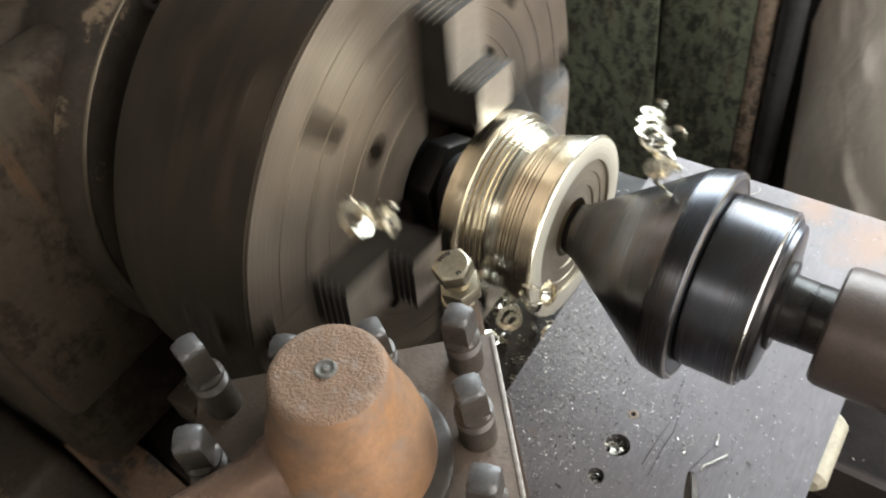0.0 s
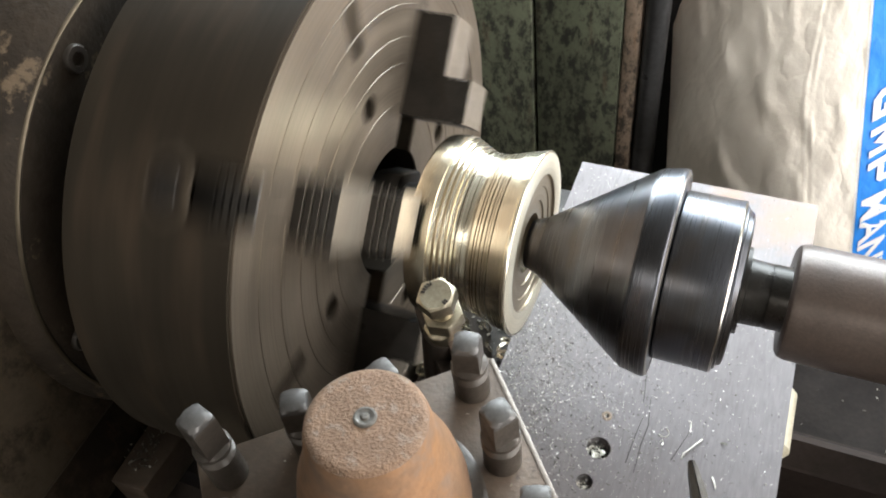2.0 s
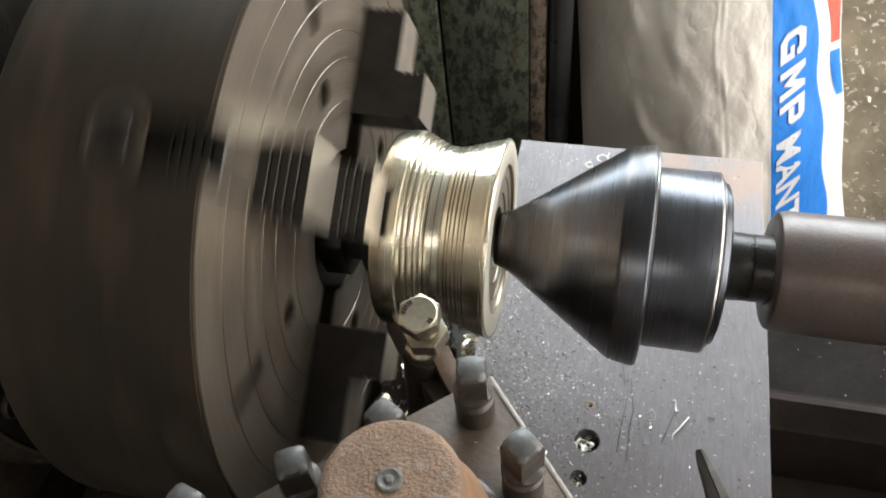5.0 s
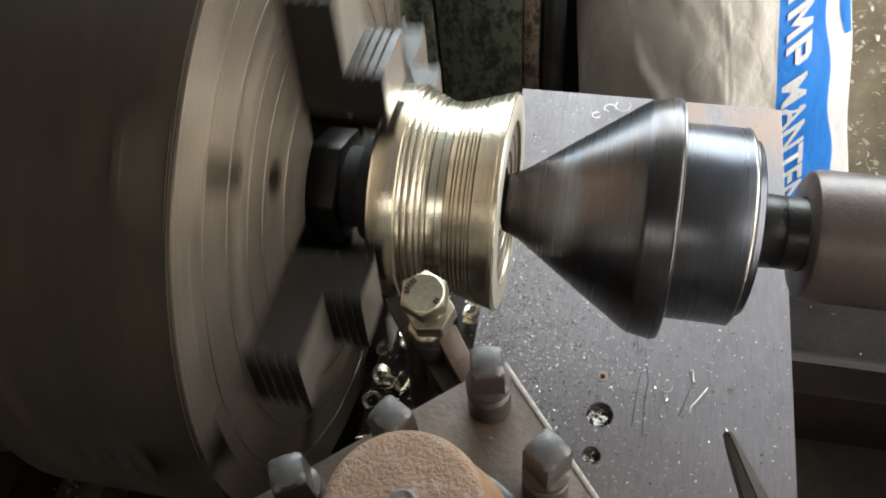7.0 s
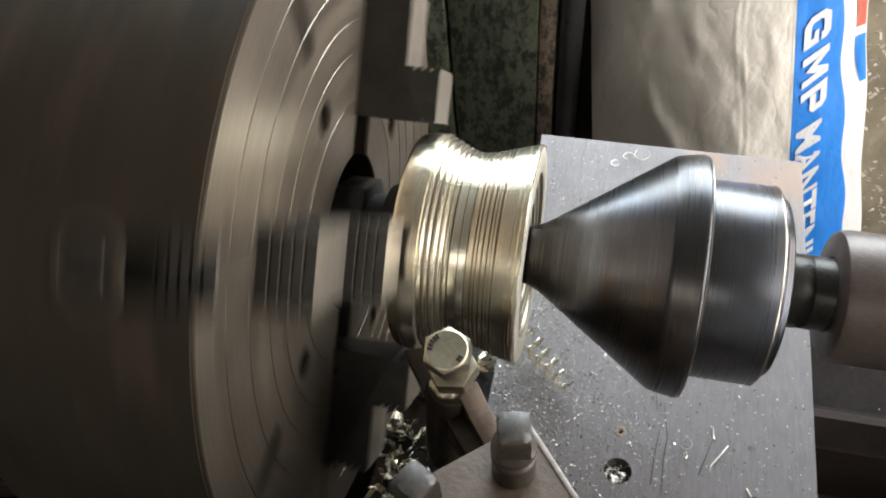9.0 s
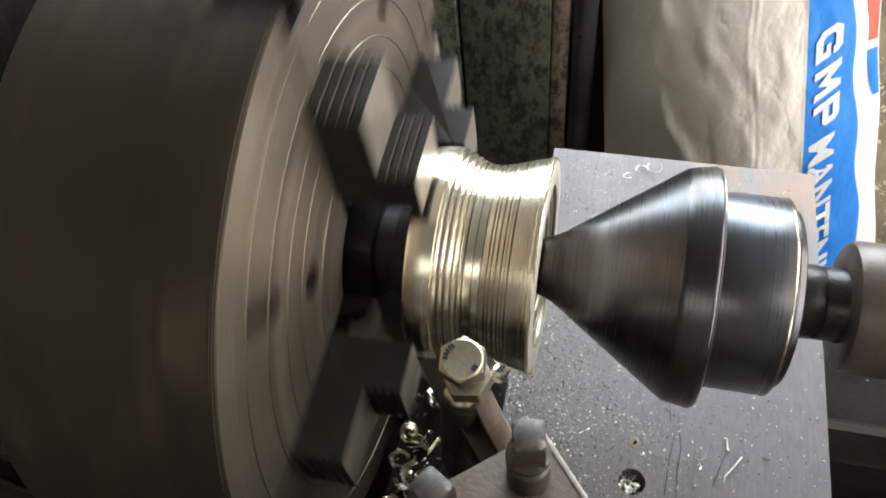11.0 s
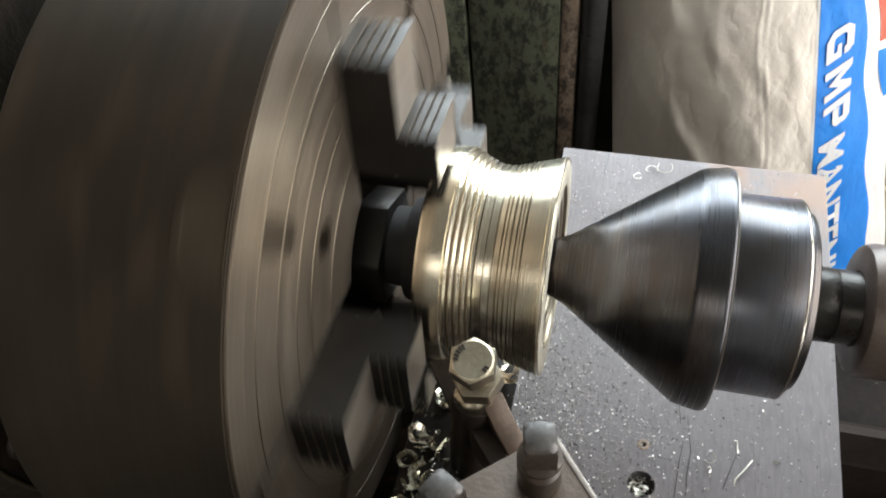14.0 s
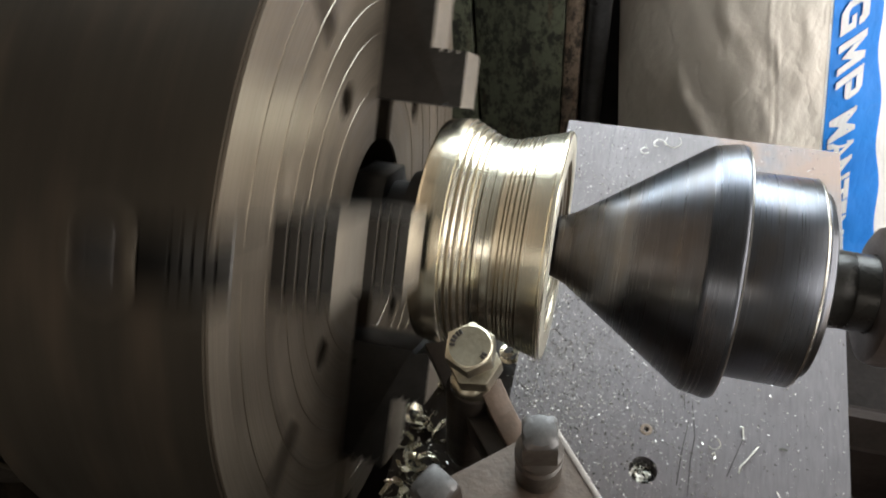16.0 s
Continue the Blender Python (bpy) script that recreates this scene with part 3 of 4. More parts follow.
        part("well_mouth", curved_disc([(0.0086, 0.0003), (0.0090, 0.0008), (0.0112, 0.0008), (0.0118, 0.0001)], -0.0325, m), M_WELL, chuck, "worn mouth of a screw well")
        part("screw_end", revolve([(0.0, 0.0), (0.0, 0.0028), (0.0006, 0.0028), (0.0006, 0.0052), (0.0, 0.0056)], 20, "z", m @ pose(-0.0325, CHUCK_R + 0.0004, 0, -90)), M_JAW, chuck)
        # between the jaws a half-round bright relief at the rim
        m = pose(0, 0, 0, 90 * k + 45)
        part("rim_relief", curved_disc([(0.0, 0.0003), (0.0118, 0.0003), (0.0122, 0.0006), (0.0146, 0.0006), (0.0150, 0.0001)], -0.0036, m, -0.0016), M_WELL, chuck, "half-round worn relief at the rim")
    return chuck


chuck = make_chuck()


# ---- workpiece ----
CUTS_LEFT = [(0.0090, 0.00055), (0.0113, 0.00060), (0.0139, 0.00065), (0.0160, 0.00060), (0.0180, 0.00055)]
CUTS_RIGHT = [(0.0216, 0.00025), (0.0247, 0.00040), (0.0272, 0.00055), (0.0287, 0.00045), (0.0306, 0.00060), (0.0326, 0.00050), (0.0341, 0.00025), (0.0354, 0.00065)]


def waist(x):
    """Radius of the groove: two straight slopes rounded into each other."""
    a, b = 0.0462 - 0.50 * (x - 0.0068), 0.0458 - 0.285 * (0.0440 - x)
    h = 0.0042
    k = max(0.0, min(1.0, 0.5 + 0.5 * (a - b) / h))
    low = b * (1 - k) + a * k + h * k * (1 - k)
    return min(0.0462, low)


def work_profile():
    p = [(-0.0045, 0.0), (-0.0045, 0.0440), (-0.0040, 0.0448), (-0.0030, 0.0454), (0.0, 0.0460), (0.0030, 0.0462), (0.0068, 0.0463)]
    # tool marks: five broad stair-like ridges down one slope, a smooth bottom, uneven finer ones up the other
    x = 0.0072
    for at, wide in CUTS_LEFT:
        r = waist(at)
        m, top = x + 0.42 * (at - x), waist(x + 0.42 * (at - x))
        p += [(x, top - 0.00016), ((x + m) / 2, top - 0.00004), (m, top), ((m + at) / 2, (top + r) / 2), (at, r), (at + 0.0001, r - 0.0008), (at + wide, r - 0.0009)]
        x = at + wide + 0.0001
    for at, wide in CUTS_RIGHT:
        n = max(2, int((at - x) / 0.0006))
        p += [(x + (at - x) * i / n, waist(x + (at - x) * i / n)) for i in range(n + 1)]
        r, deep = waist(at), wide * 1.1
        p += [(at + 0.0001, r - deep), (at + wide, r - deep)]
        x = at + wide + 0.0001
    p += [(x + (0.0436 - x) * i / 8, waist(x + (0.0436 - x) * i / 8)) for i in range(9)]
    p += [(0.0440, 0.0461), (0.0447, 0.0463), (0.0456, 0.0461), (0.0461, 0.0455)]
    return p


def make_work():
    w = thing("bronze_roller", "turned pale bronze roller with a grooved waist, gripped in the chuck", "workpiece", pose(-0.1810, AY, AZ))
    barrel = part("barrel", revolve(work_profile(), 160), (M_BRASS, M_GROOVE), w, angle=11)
    # faces inside the cuts get the darker bronze as their shade
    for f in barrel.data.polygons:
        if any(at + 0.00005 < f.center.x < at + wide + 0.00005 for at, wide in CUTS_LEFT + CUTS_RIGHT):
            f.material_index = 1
    part("end_face", revolve([(0.0460, 0.0452), (0.0463, 0.0444), (0.0463, 0.0352), (0.0459, 0.0346)], 128), M_BRASSFACE, w, "faced bronze end")
    part("recess", revolve([(0.0458, 0.0345), (0.0446, 0.0343), (0.0446, 0.0285), (0.0440, 0.0281), (0.0440, 0.0215), (0.0432, 0.0212), (0.0432, 0.0150), (0.0300, 0.0135), (0.0300, 0.0)], 128), M_RECESS, w, "dull stepped recess in the end")
    # hub coloured black for the shade of the bore
    part("hub", revolve([(-0.0047, 0.0), (-0.0047, 0.0250), (-0.0150, 0.0225), (-0.0152, 0.0175), (-0.060, 0.0175), (-0.060, 0.0)], 48), M_BLACK, w)
    six = [(0.0255 * math.cos(radians(60 * k + 8)), 0.0255 * math.sin(radians(60 * k + 8))) for k in range(6)]
    # nut in dark jaw steel, so the bore's shade sits in its colour
    part("hex_nut", extruded(six, lambda u, v, q: (q, u, v), -0.0370, -0.0235, 0.0010), M_JAW, w, "mandrel nut, darkened for the shade of the bore")
    return w


work = make_work()


# ---- live centre and tailstock ----
centre = thing("live_centre", "blued steel cone live centre, pressed into the roller", "live centre", pose(-0.131, AY, AZ))
cone_profile = [(-0.006, 0.0), (-0.006, 0.0118), (0.0, 0.0142), (0.0024, 0.0156), (0.0478, 0.0466), (0.0488, 0.0472), (0.0500, 0.0476), (0.0585, 0.0491), (0.0598, 0.0490), (0.0606, 0.0484), (0.0610, 0.0474), (0.0612, 0.0405)]
turn_head = part("cone", revolve(cone_profile + [(0.0612, 0.0)], 128), M_CONE, centre)
part("edge_ring", revolve([(0.0604, 0.0484), (0.0608, 0.0486), (0.0613, 0.0476), (0.0613, 0.0462)], 128), M_RINGEDGE, turn_head, "bright worn edge")
part("drum", revolve([(0.0613, 0.0), (0.0613, 0.0388), (0.0622, 0.0397), (0.0868, 0.0397), (0.0880, 0.0390), (0.0882, 0.0378), (0.0890, 0.0376), (0.0895, 0.0360), (0.0915, 0.0352), (0.0922, 0.0335), (0.0922, 0.0)], 128), M_CONE, turn_head)
part("drum_edge", revolve([(0.0866, 0.0395), (0.0872, 0.0399), (0.0879, 0.0394), (0.0879, 0.0385)], 128), M_RINGEDGE, turn_head, "bright worn edge")
part("shank", revolve([(0.0924, 0.0), (0.0924, 0.0200), (0.0945, 0.0200), (0.0950, 0.0150), (0.1040, 0.0147), (0.1046, 0.0143), (0.1052, 0.0147), (0.140, 0.0140), (0.140, 0.0)], 64), M_JAW, centre)

tail = thing("tailstock", "brown rough cast tailstock quill of the lathe", "tailstock")
part("quill", revolve([(-0.0185, 0.0150), (-0.0187, 0.0232), (-0.0175, 0.0252), (-0.0145, 0.0262), (0.30, 0.0264), (0.30, 0.0)], 96, "x", Matrix.Translation((0, AY, AZ))), M_QUILL, tail, "rough brown quill")
part("tailstock_body", box((0.245, -0.26, -0.090), (0.52, -0.03, 0.165), 0.03, 4), M_HEAD, tail)


# ---- tool post ----
C1 = Vector((-0.1236, -0.2405))
E1, E2 = Vector((0.649, -0.7608)), Vector((-0.7608, -0.649))
SIDE = 0.116
PZ = 0.122


def in_post(u, v, w):
    q = C1 + u * E1 + v * E2
    return (q.x, q.y, w)


post = thing("tool_post", "square four-way steel tool post, browned and dusty", "tool post")
sq = lambda e: [(e, e), (SIDE - e, e), (SIDE - e, SIDE - e), (e, SIDE - e)]
part("base", extruded(sq(0.0), in_post, 0.0405, 0.066, 0.0012), M_POST, post)
part("core", extruded(sq(0.027), in_post, 0.0661, 0.0999), M_POST, post)
part("top_plate", extruded(sq(0.0), in_post, 0.100, PZ, 0.0016), M_POST, post)


part("worn_edge", extruded([(0.0018, -0.0006), (SIDE - 0.0018, -0.0006), (SIDE - 0.0018, 0.0014), (0.0018, 0.0014)], in_post, PZ - 0.0030, PZ + 0.0004, 0.0006), M_PALEEDGE, post, "bright worn edge")


def square_screw(parent, u, v, turn, tall):
    x, y, _ = in_post(u, v, 0)
    screw = new("clamp_screw")
    screw.parent = parent
    screw.matrix_basis = pose(x, y, PZ, 0, 0, turn)
    mid = tall * 0.50
    prof = [(-0.003, 0.0), (-0.003, 0.0067), (mid - 0.0046, 0.0067)]
    for k in range(5):
        z = mid - 0.0042 + 0.0009 * k
        prof += [(z, 0.0063), (z + 0.00045, 0.0068)]
    part("thread", revolve(prof + [(mid + 0.0004, 0.0067), (mid + 0.0008, 0.0)], 28, "z"), M_SCREW, screw)
    # a round end milled to a square, with a domed top
    bm = revolve([(mid + 0.0005, 0.0), (mid + 0.0005, 0.0067), (mid + 0.0012, 0.0067), (mid + 0.0020, 0.0067), (tall - 0.0050, 0.0067), (tall - 0.0034, 0.0065), (tall - 0.0020, 0.0058), (tall - 0.0009, 0.0044), (tall - 0.0002, 0.0022), (tall, 0.0)], 40, "z")
    for vtx in bm.verts:
        flat = 0.0068 if vtx.co.z < mid + 0.0013 else 0.0047
        vtx.co.x = max(-flat, min(flat, vtx.co.x))
        vtx.co.y = max(-flat, min(flat, vtx.co.y))
    top = part("square_head", bm, (M_SCREW, M_SCREWTOP), screw, angle=28)
    # the dome takes the lighter steel as its sky reflection
    for f in top.data.polygons:
        if f.center.z > tall - 0.0040:
            f.material_index = 1
    return screw


inset, step = 0.0115, (SIDE - 0.023) / 3
for u, v, turn, tall in ((0, 0, 12, 0.0320), (0, 1, 60, 0.0325), (0, 2, 28, 0.0325), (0, 3, 74, 0.0415), (1, 0, 52, 0.0345), (2, 0, 20, 0.0335), (1, 3, 40, 0.034), (2, 3, 66, 0.033)):
    square_screw(post, inset + step * u, inset + step * v, turn, tall)

HUB = Vector((-0.1345, -0.3112))
part("collar", revolve([(PZ, 0.0), (PZ, 0.0335), (PZ + 0.004, 0.0335), (PZ + 0.005, 0.0320), (PZ + 0.005, 0.0)], 64, "z", Matrix.Translation((HUB.x, HUB.y, 0.0002))), M_SCREW, post, "grey steel collar")

hub = thing("clamp_handle", "rusty tapered clamp handle hub on the tool post", "clamp handle", pose(HUB.x, HUB.y, PZ + 0.0054, -4))
part("hub_side", revolve([(0.0, 0.0), (0.0, 0.0275), (0.004, 0.0285), (0.014, 0.0280), (0.026, 0.0256), (0.039, 0.0210), (0.0490, 0.0192), (0.0515, 0.0185)], 72, "z"), M_RUST, hub, "orange rusted smooth side")
part("hub_top", revolve([(0.0515, 0.0185), (0.0524, 0.0179), (0.0530, 0.0168), (0.0533, 0.0152), (0.0534, 0.0)], 72, "z"), M_RUSTTOP, hub, "pitted brown rusty top")
part("rivet", revolve([(0.0534, 0.0036), (0.0540, 0.0034), (0.0542, 0.0028), (0.0538, 0.0020), (0.0538, 0.0014), (0.0545, 0.0010), (0.0547, 0.0)], 24, "z"), M_RIVET, hub, "grey rivet")
arm = bmesh.new()
d = Vector((-0.46, -0.88, -0.02)).normalized()
q = d.to_track_quat("Z", "Y").to_matrix().to_4x4()
arm = revolve([(0.010, 0.0), (0.010, 0.0140), (0.026, 0.0122), (0.032, 0.0098), (0.050, 0.0088), (0.120, 0.0085), (0.124, 0.0)], 32, "z", Matrix.Translation((0, 0, 0.0165)) @ q)
part("arm", arm, M_ARM, hub, "worn shiny rusty arm")

# slide block under the post
solid("compound_slide", extruded([(-0.020, -0.004), (SIDE + 0.03, -0.004), (SIDE + 0.03, SIDE + 0.004), (-0.020, SIDE + 0.004)], in_post, 0.0, 0.040, 0.002), M_POST, "browned steel compound slide under the tool post", "compound slide")

# ---- tool with its clamping bolt ----
TB = Vector((-0.1530, -0.2225))
tool = thing("turning_tool", "turning tool bar with a yellow hex bolt and nut", "turning tool", pose(TB.x, TB.y, 0.0, 0, 0, math.degrees(math.atan2(E1.y, E1.x))))
part("bar", extruded([(0.002, -0.0070), (0.052, -0.0070), (0.052, 0.0080), (0.002, 0.0080)], lambda u, v, w: (u, v, w), 0.074, 0.0920, 0.0015), M_BAR, tool)
# lit facet of the bar, added as a paler wedge
part("web", extruded([(0.004, 0.0922), (0.028, 0.0922), (0.014, 0.0965), (0.004, 0.1030)], lambda u, v, w: (u, w, v), 0.0000, 0.0082, 0.0006), M_WEDGE, tool, "brown wedge beside the bolt, paler as the bar's lit facet")
neck = revolve([(0.0960, 0.0), (0.0960, 0.0058), (0.0985, 0.0076), (0.1010, 0.0064), (0.1035, 0.0078), (0.1055, 0.0072), (0.1062, 0.0)], 36, "z")
for v in neck.verts:
    v.co.x, v.co.y = (c * (1 + 0.16 * noise.noise(v.co * 420)) for c in (v.co.x, v.co.y))
part("neck", neck, M_BOLT, tool, "lumpy brazed neck", 80)


def hexagon(r, turn=0):
    return [(r * math.cos(radians(60 * k + turn)), r * math.sin(radians(60 * k + turn))) for k in range(6)]


LEAN = Vector((-0.03, -0.13, 1.0)).to_track_quat("Z", "Y").to_matrix().to_4x4()
spin_z = Matrix.Rotation(math.atan2(E1.y, E1.x), 4, "Z")
BOLT = Matrix.Translation((0.0, 0.0, 0.1062)) @ spin_z.inverted() @ LEAN @ Matrix.Translation((0.0006, 0.0020, 0.0002)) @ spin_z


def on_bolt(u, v, w):
    return BOLT @ Vector((u, v, w - 0.1062))


foot_way = Vector((-0.0045, -0.0020, -0.0560))
column = Matrix.Translation((0.0, 0.0, 0.0995)) @ spin_z.inverted() @ foot_way.to_track_quat("Z", "Y").to_matrix().to_4x4()
# the bar's shaded left side, added as a black column
part("upright", revolve([(0.0, 0.0), (0.0, 0.0082), (0.004, 0.0094), (0.057, 0.0088), (0.057, 0.0)], 28, "z", column), M_BAR, tool, "column under the bolt, black as the bar's shaded side")
part("nut", extruded(hexagon(0.0092, 10), on_bolt, 0.1064, 0.1142, 0.0007), M_BOLT, tool, "dulled yellow hex nut")
part("bolt_shank", revolve([(0.1143, 0.0), (0.1143, 0.0052), (0.1210, 0.0052), (0.1210, 0.0)], 24, "z", BOLT @ Matrix.Translation((0, 0, -0.1062))), M_BOLT, tool)
part("bolt_head", extruded(hexagon(0.0087, 38), on_bolt, 0.1211, 0.1276, 0.0005), M_BOLT, tool, "dulled yellow hex bolt head")
part("head_disc", revolve([(0.1276, 0.0), (0.1280, 0.0067), (0.1276, 0.0073)], 36, "z", BOLT @ Matrix.Translation((0, 0, -0.1062))), M_BOLT, tool)
# raised stamp marks, too small to read
for k, a in enumerate((196, 208, 221, 234, 248, 30, 42)):
    m = BOLT @ pose(0.0056 * math.cos(radians(a)), 0.0056 * math.sin(radians(a)), 0.1280 - 0.1062, 0, 0, a + 90)
    part("stamp_mark", box((-0.00045, -0.0009, 0), (0.00045, 0.0009, 0.0004), 0.00012, 1, m), M_BAR, tool)
part("cutting_tip", extruded([(-0.030, -0.006), (-0.008, -0.0075), (-0.008, 0.0075), (-0.026, 0.004)], lambda u, v, w: (u, v, w), 0.0785, 0.0848, 0.0005), M_BAR, tool, "dark cutting tip")

# ---- pliers lying on the slide's front block ----
solid("front_block", box((-0.075, -0.458, 0.0002), (-0.002, -0.345, 0.060), 0.004), M_CASTDARK, "dark cast block bolted on the slide", "machine block")
pl = thing("pliers", "dark steel long-nose pliers with worn jaws", "pliers", look((-0.0425, -0.231, 0.0665), (-0.0425 + 0.024, -0.231 - 0.06, 0.0665), 0))


def plier_jaw(side):
    rows = []
    bm = bmesh.new()
    for d, w, h in ((0.0, 0.0012, 0.0016), (0.004, 0.0020, 0.0024), (0.03, 0.0046, 0.0040), (0.058, 0.0082, 0.0052), (0.075, 0.0110, 0.0056), (0.085, 0.0105, 0.0056)):
        x0, x1 = side * 0.0002, side * w
        rows.append([bm.verts.new(p) for p in ((x0, -h, -d), (x1, -h * 0.75, -d), (x1, h * 0.75, -d), (x0, h, -d))])
    for a, b in zip(rows, rows[1:]):
        for k in range(4):
            bm.faces.new((a[k], a[(k + 1) % 4], b[(k + 1) % 4], b[k]))
    bm.faces.new(rows[0])
    bm.faces.new(rows[-1])
    bmesh.ops.recalc_face_normals(bm, faces=bm.faces)
    return bm


for side in (-1, 1):
    part("plier_jaw", plier_jaw(side), M_PLIER, pl)
    part("handle", extruded([(side * 0.003, -0.085), (side * 0.012, -0.085), (side * 0.026, -0.15), (side * 0.024, -0.21), (side * 0.017, -0.21), (side * 0.018, -0.15)], lambda u, v, w: (u, w, v), -0.004, 0.004, 0.001), M_PLIER, pl)
part("pivot", revolve([(-0.0065, 0.0), (-0.0065, 0.006), (0.0065, 0.006), (0.0065, 0.0)], 20, "z", pose(0, 0, -0.076, 90)), M_PLIER, pl)


# ---- behind the lathe ----
cab = thing("green_cabinet", "machine cabinet with old peeling green paint", "machine cabinet")
part("panel", box((-0.2960, 0.345, FLOOR), (-0.1985, 0.60, 0.12), 0.004), M_GREEN, cab)
part("panel", box((-0.90, 0.343, FLOOR), (-0.2985, 0.60, 0.12), 0.004), M_GREEN, cab)
part("corner_strip", box((-0.1980, 0.347, FLOOR), (-0.1790, 0.60, 0.12), 0.004), M_EDGE, cab, "bare rusty pale corner")
# black panel: the shade between cabinet and sack as colour
part("side_panel", box((-0.1785, 0.395, FLOOR), (-0.130, 0.60, 0.12), 0.003), M_BLACK, cab, "cabinet side in a gap, its shade put in as black")
solid("black_pipe", revolve([(FLOOR, 0.0), (FLOOR, 0.0130), (0.5, 0.0130), (0.5, 0.0)], 32, "z", Matrix.Translation((-0.1645, 0.356, 0))), M_PIPE, "upright dark grey pipe beside the green cabinet", "pipe")


def sack_at(x, z):
    """The front of the sack: it leans back and bulges, with creases."""
    w = (x + 0.0065 + 0.19 * (z + 0.20)) / 0.134
    y = 0.302 + 0.42 * (z + 0.20) + (0.062 if w > 0 else 0.084) * w * w - 0.012
    y += 0.008 * noise.noise(Vector((x * 9, 2.0, z * 6))) + 0.0025 * noise.noise(Vector((x * 24 + 5, 1.0, z * 22))) + 0.0009 * noise.noise(Vector((x * 60, 4.0, z * 66)))
    y -= 0.006 * max(0.0, noise.noise(Vector((x * 36, 7.0, z * 26 + x * 30)))) ** 1.5
    fold = x - 0.012 + 0.16 * (z + 0.2) + 0.004 * math.sin(z * 31)
    y -= 0.0011 * math.exp(-((fold / 0.0012) ** 2)) * (0.6 + 0.4 * math.sin(z * 90)) + 0.0008 * math.exp(-(((fold + 0.007) / 0.0010) ** 2))
    return y


def sheet(fn, x0, x1, z0, z1, nx, nz, thick):
    bm = bmesh.new()
    grid = {}
    for i in range(nx + 1):
        for k in range(nz + 1):
            z = z0 + (z1 - z0) * k / nz
            a, b = (x0(z), x1(z)) if callable(x0) else (x0, x1)
            x = a + (b - a) * i / nx
            for s in (0, 1):
                grid[i, k, s] = bm.verts.new((x, fn(x, z) + thick * s, z))
    for i in range(nx):
        for k in range(nz):
            bm.faces.new((grid[i, k, 0], grid[i + 1, k, 0], grid[i + 1, k + 1, 0], grid[i, k + 1, 0]))
            bm.faces.new((grid[i, k, 1], grid[i, k + 1, 1], grid[i + 1, k + 1, 1], grid[i + 1, k, 1]))
    for i in range(nx):
        for k in (0, nz):
            bm.faces.new((grid[i, k, 0], grid[i, k, 1], grid[i + 1, k, 1], grid[i + 1, k, 0]))
    for k in range(nz):
        for i in (0, nx):
            bm.faces.new((grid[i, k, 0], grid[i, k + 1, 0], grid[i, k + 1, 1], grid[i, k, 1]))
    return bm


SL = lambda z: 0.0414 - 0.20 * (z + 0.1217)
SR = lambda z: 0.0835 - 0.29 * (z + 0.132) + 0.002 * math.sin(z * 70)
XL = lambda z: -0.147 - 0.12 * (z + 0.20)
XR = lambda z: 0.127 - 0.26 * (z + 0.20) + 0.0015 * math.sin(z * 45)
sack = thing("printed_sack", "creased beige woven sack with a blue printed stripe", "sack")
part("cloth", sheet(sack_at, XL, XR, -0.60, 0.16, 150, 240, 0.14), M_SACK, sack, angle=80)
part("white_band", sheet(lambda x, z: sack_at(x, z) - 0.0006, lambda z: SL(z) - 0.0025, lambda z: XR(z) - 0.0005, -0.599, 0.159, 60, 240, 0.0005), M_WHITE, sack, "white printed margin", 80)
part("blue_stripe", sheet(lambda x, z: sack_at(x, z) - 0.0012, SL, SR, -0.598, 0.158, 30, 240, 0.0005), M_BLUE, sack, "bright blue printed stripe", 80)
part("red_patch", sheet(lambda x, z: sack_at(x, z) - 0.0012, lambda z: SR(z) + 0.012, lambda z: XR(z) - 0.001, -0.172, 0.02, 8, 60, 0.0005), M_RED, sack, "orange-red print", 80)
part("blue_patch", sheet(lambda x, z: sack_at(x, z) - 0.0012, lambda z: SR(z) + 0.012 - 0.1 * (z + 0.18), lambda z: XR(z) - 0.001, -0.225, -0.180, 6, 24, 0.0005), M_BLUE, sack, "blue print", 80)


def on_stripe(points, along, across, name, parent):
    """Flat print laid on the stripe: u runs down it, v to its left."""
    bm = bmesh.new()
    for poly in points:
        vs = []
        for u, v in poly:
            z = along - u + 0.44 * v
            x = SL(z) + across + v
            vs.append(bm.verts.new((x, sack_at(x, z) - 0.0032, z)))
        bm.faces.new(vs)
    return part(name, bm, M_INK, parent, "white print", 80)


def glyph(parent, text, along, size):
    cu = bpy.data.curves.new("lettering", "FONT")
    cu.body, cu.size = text, size
    cu.offset = 0.0009
    ob = bpy.data.objects.new("lettering", cu)
    scene.collection.objects.link(ob)
    dg = bpy.context.evaluated_depsgraph_get()
    me = bpy.data.meshes.new_from_object(ob.evaluated_get(dg))
    bpy.data.objects.remove(ob)
    for v in me.vertices:
        u, h = v.co.x, v.co.y
        z = along - u + 0.44 * h
        x = SL(z) + 0.0055 + h
        v.co = (x, sack_at(x, z) - 0.0022, z)
    me.materials.append(M_INK)
    o = new("lettering", me)
    o.parent = parent
    tagged(o, "white capital letters")


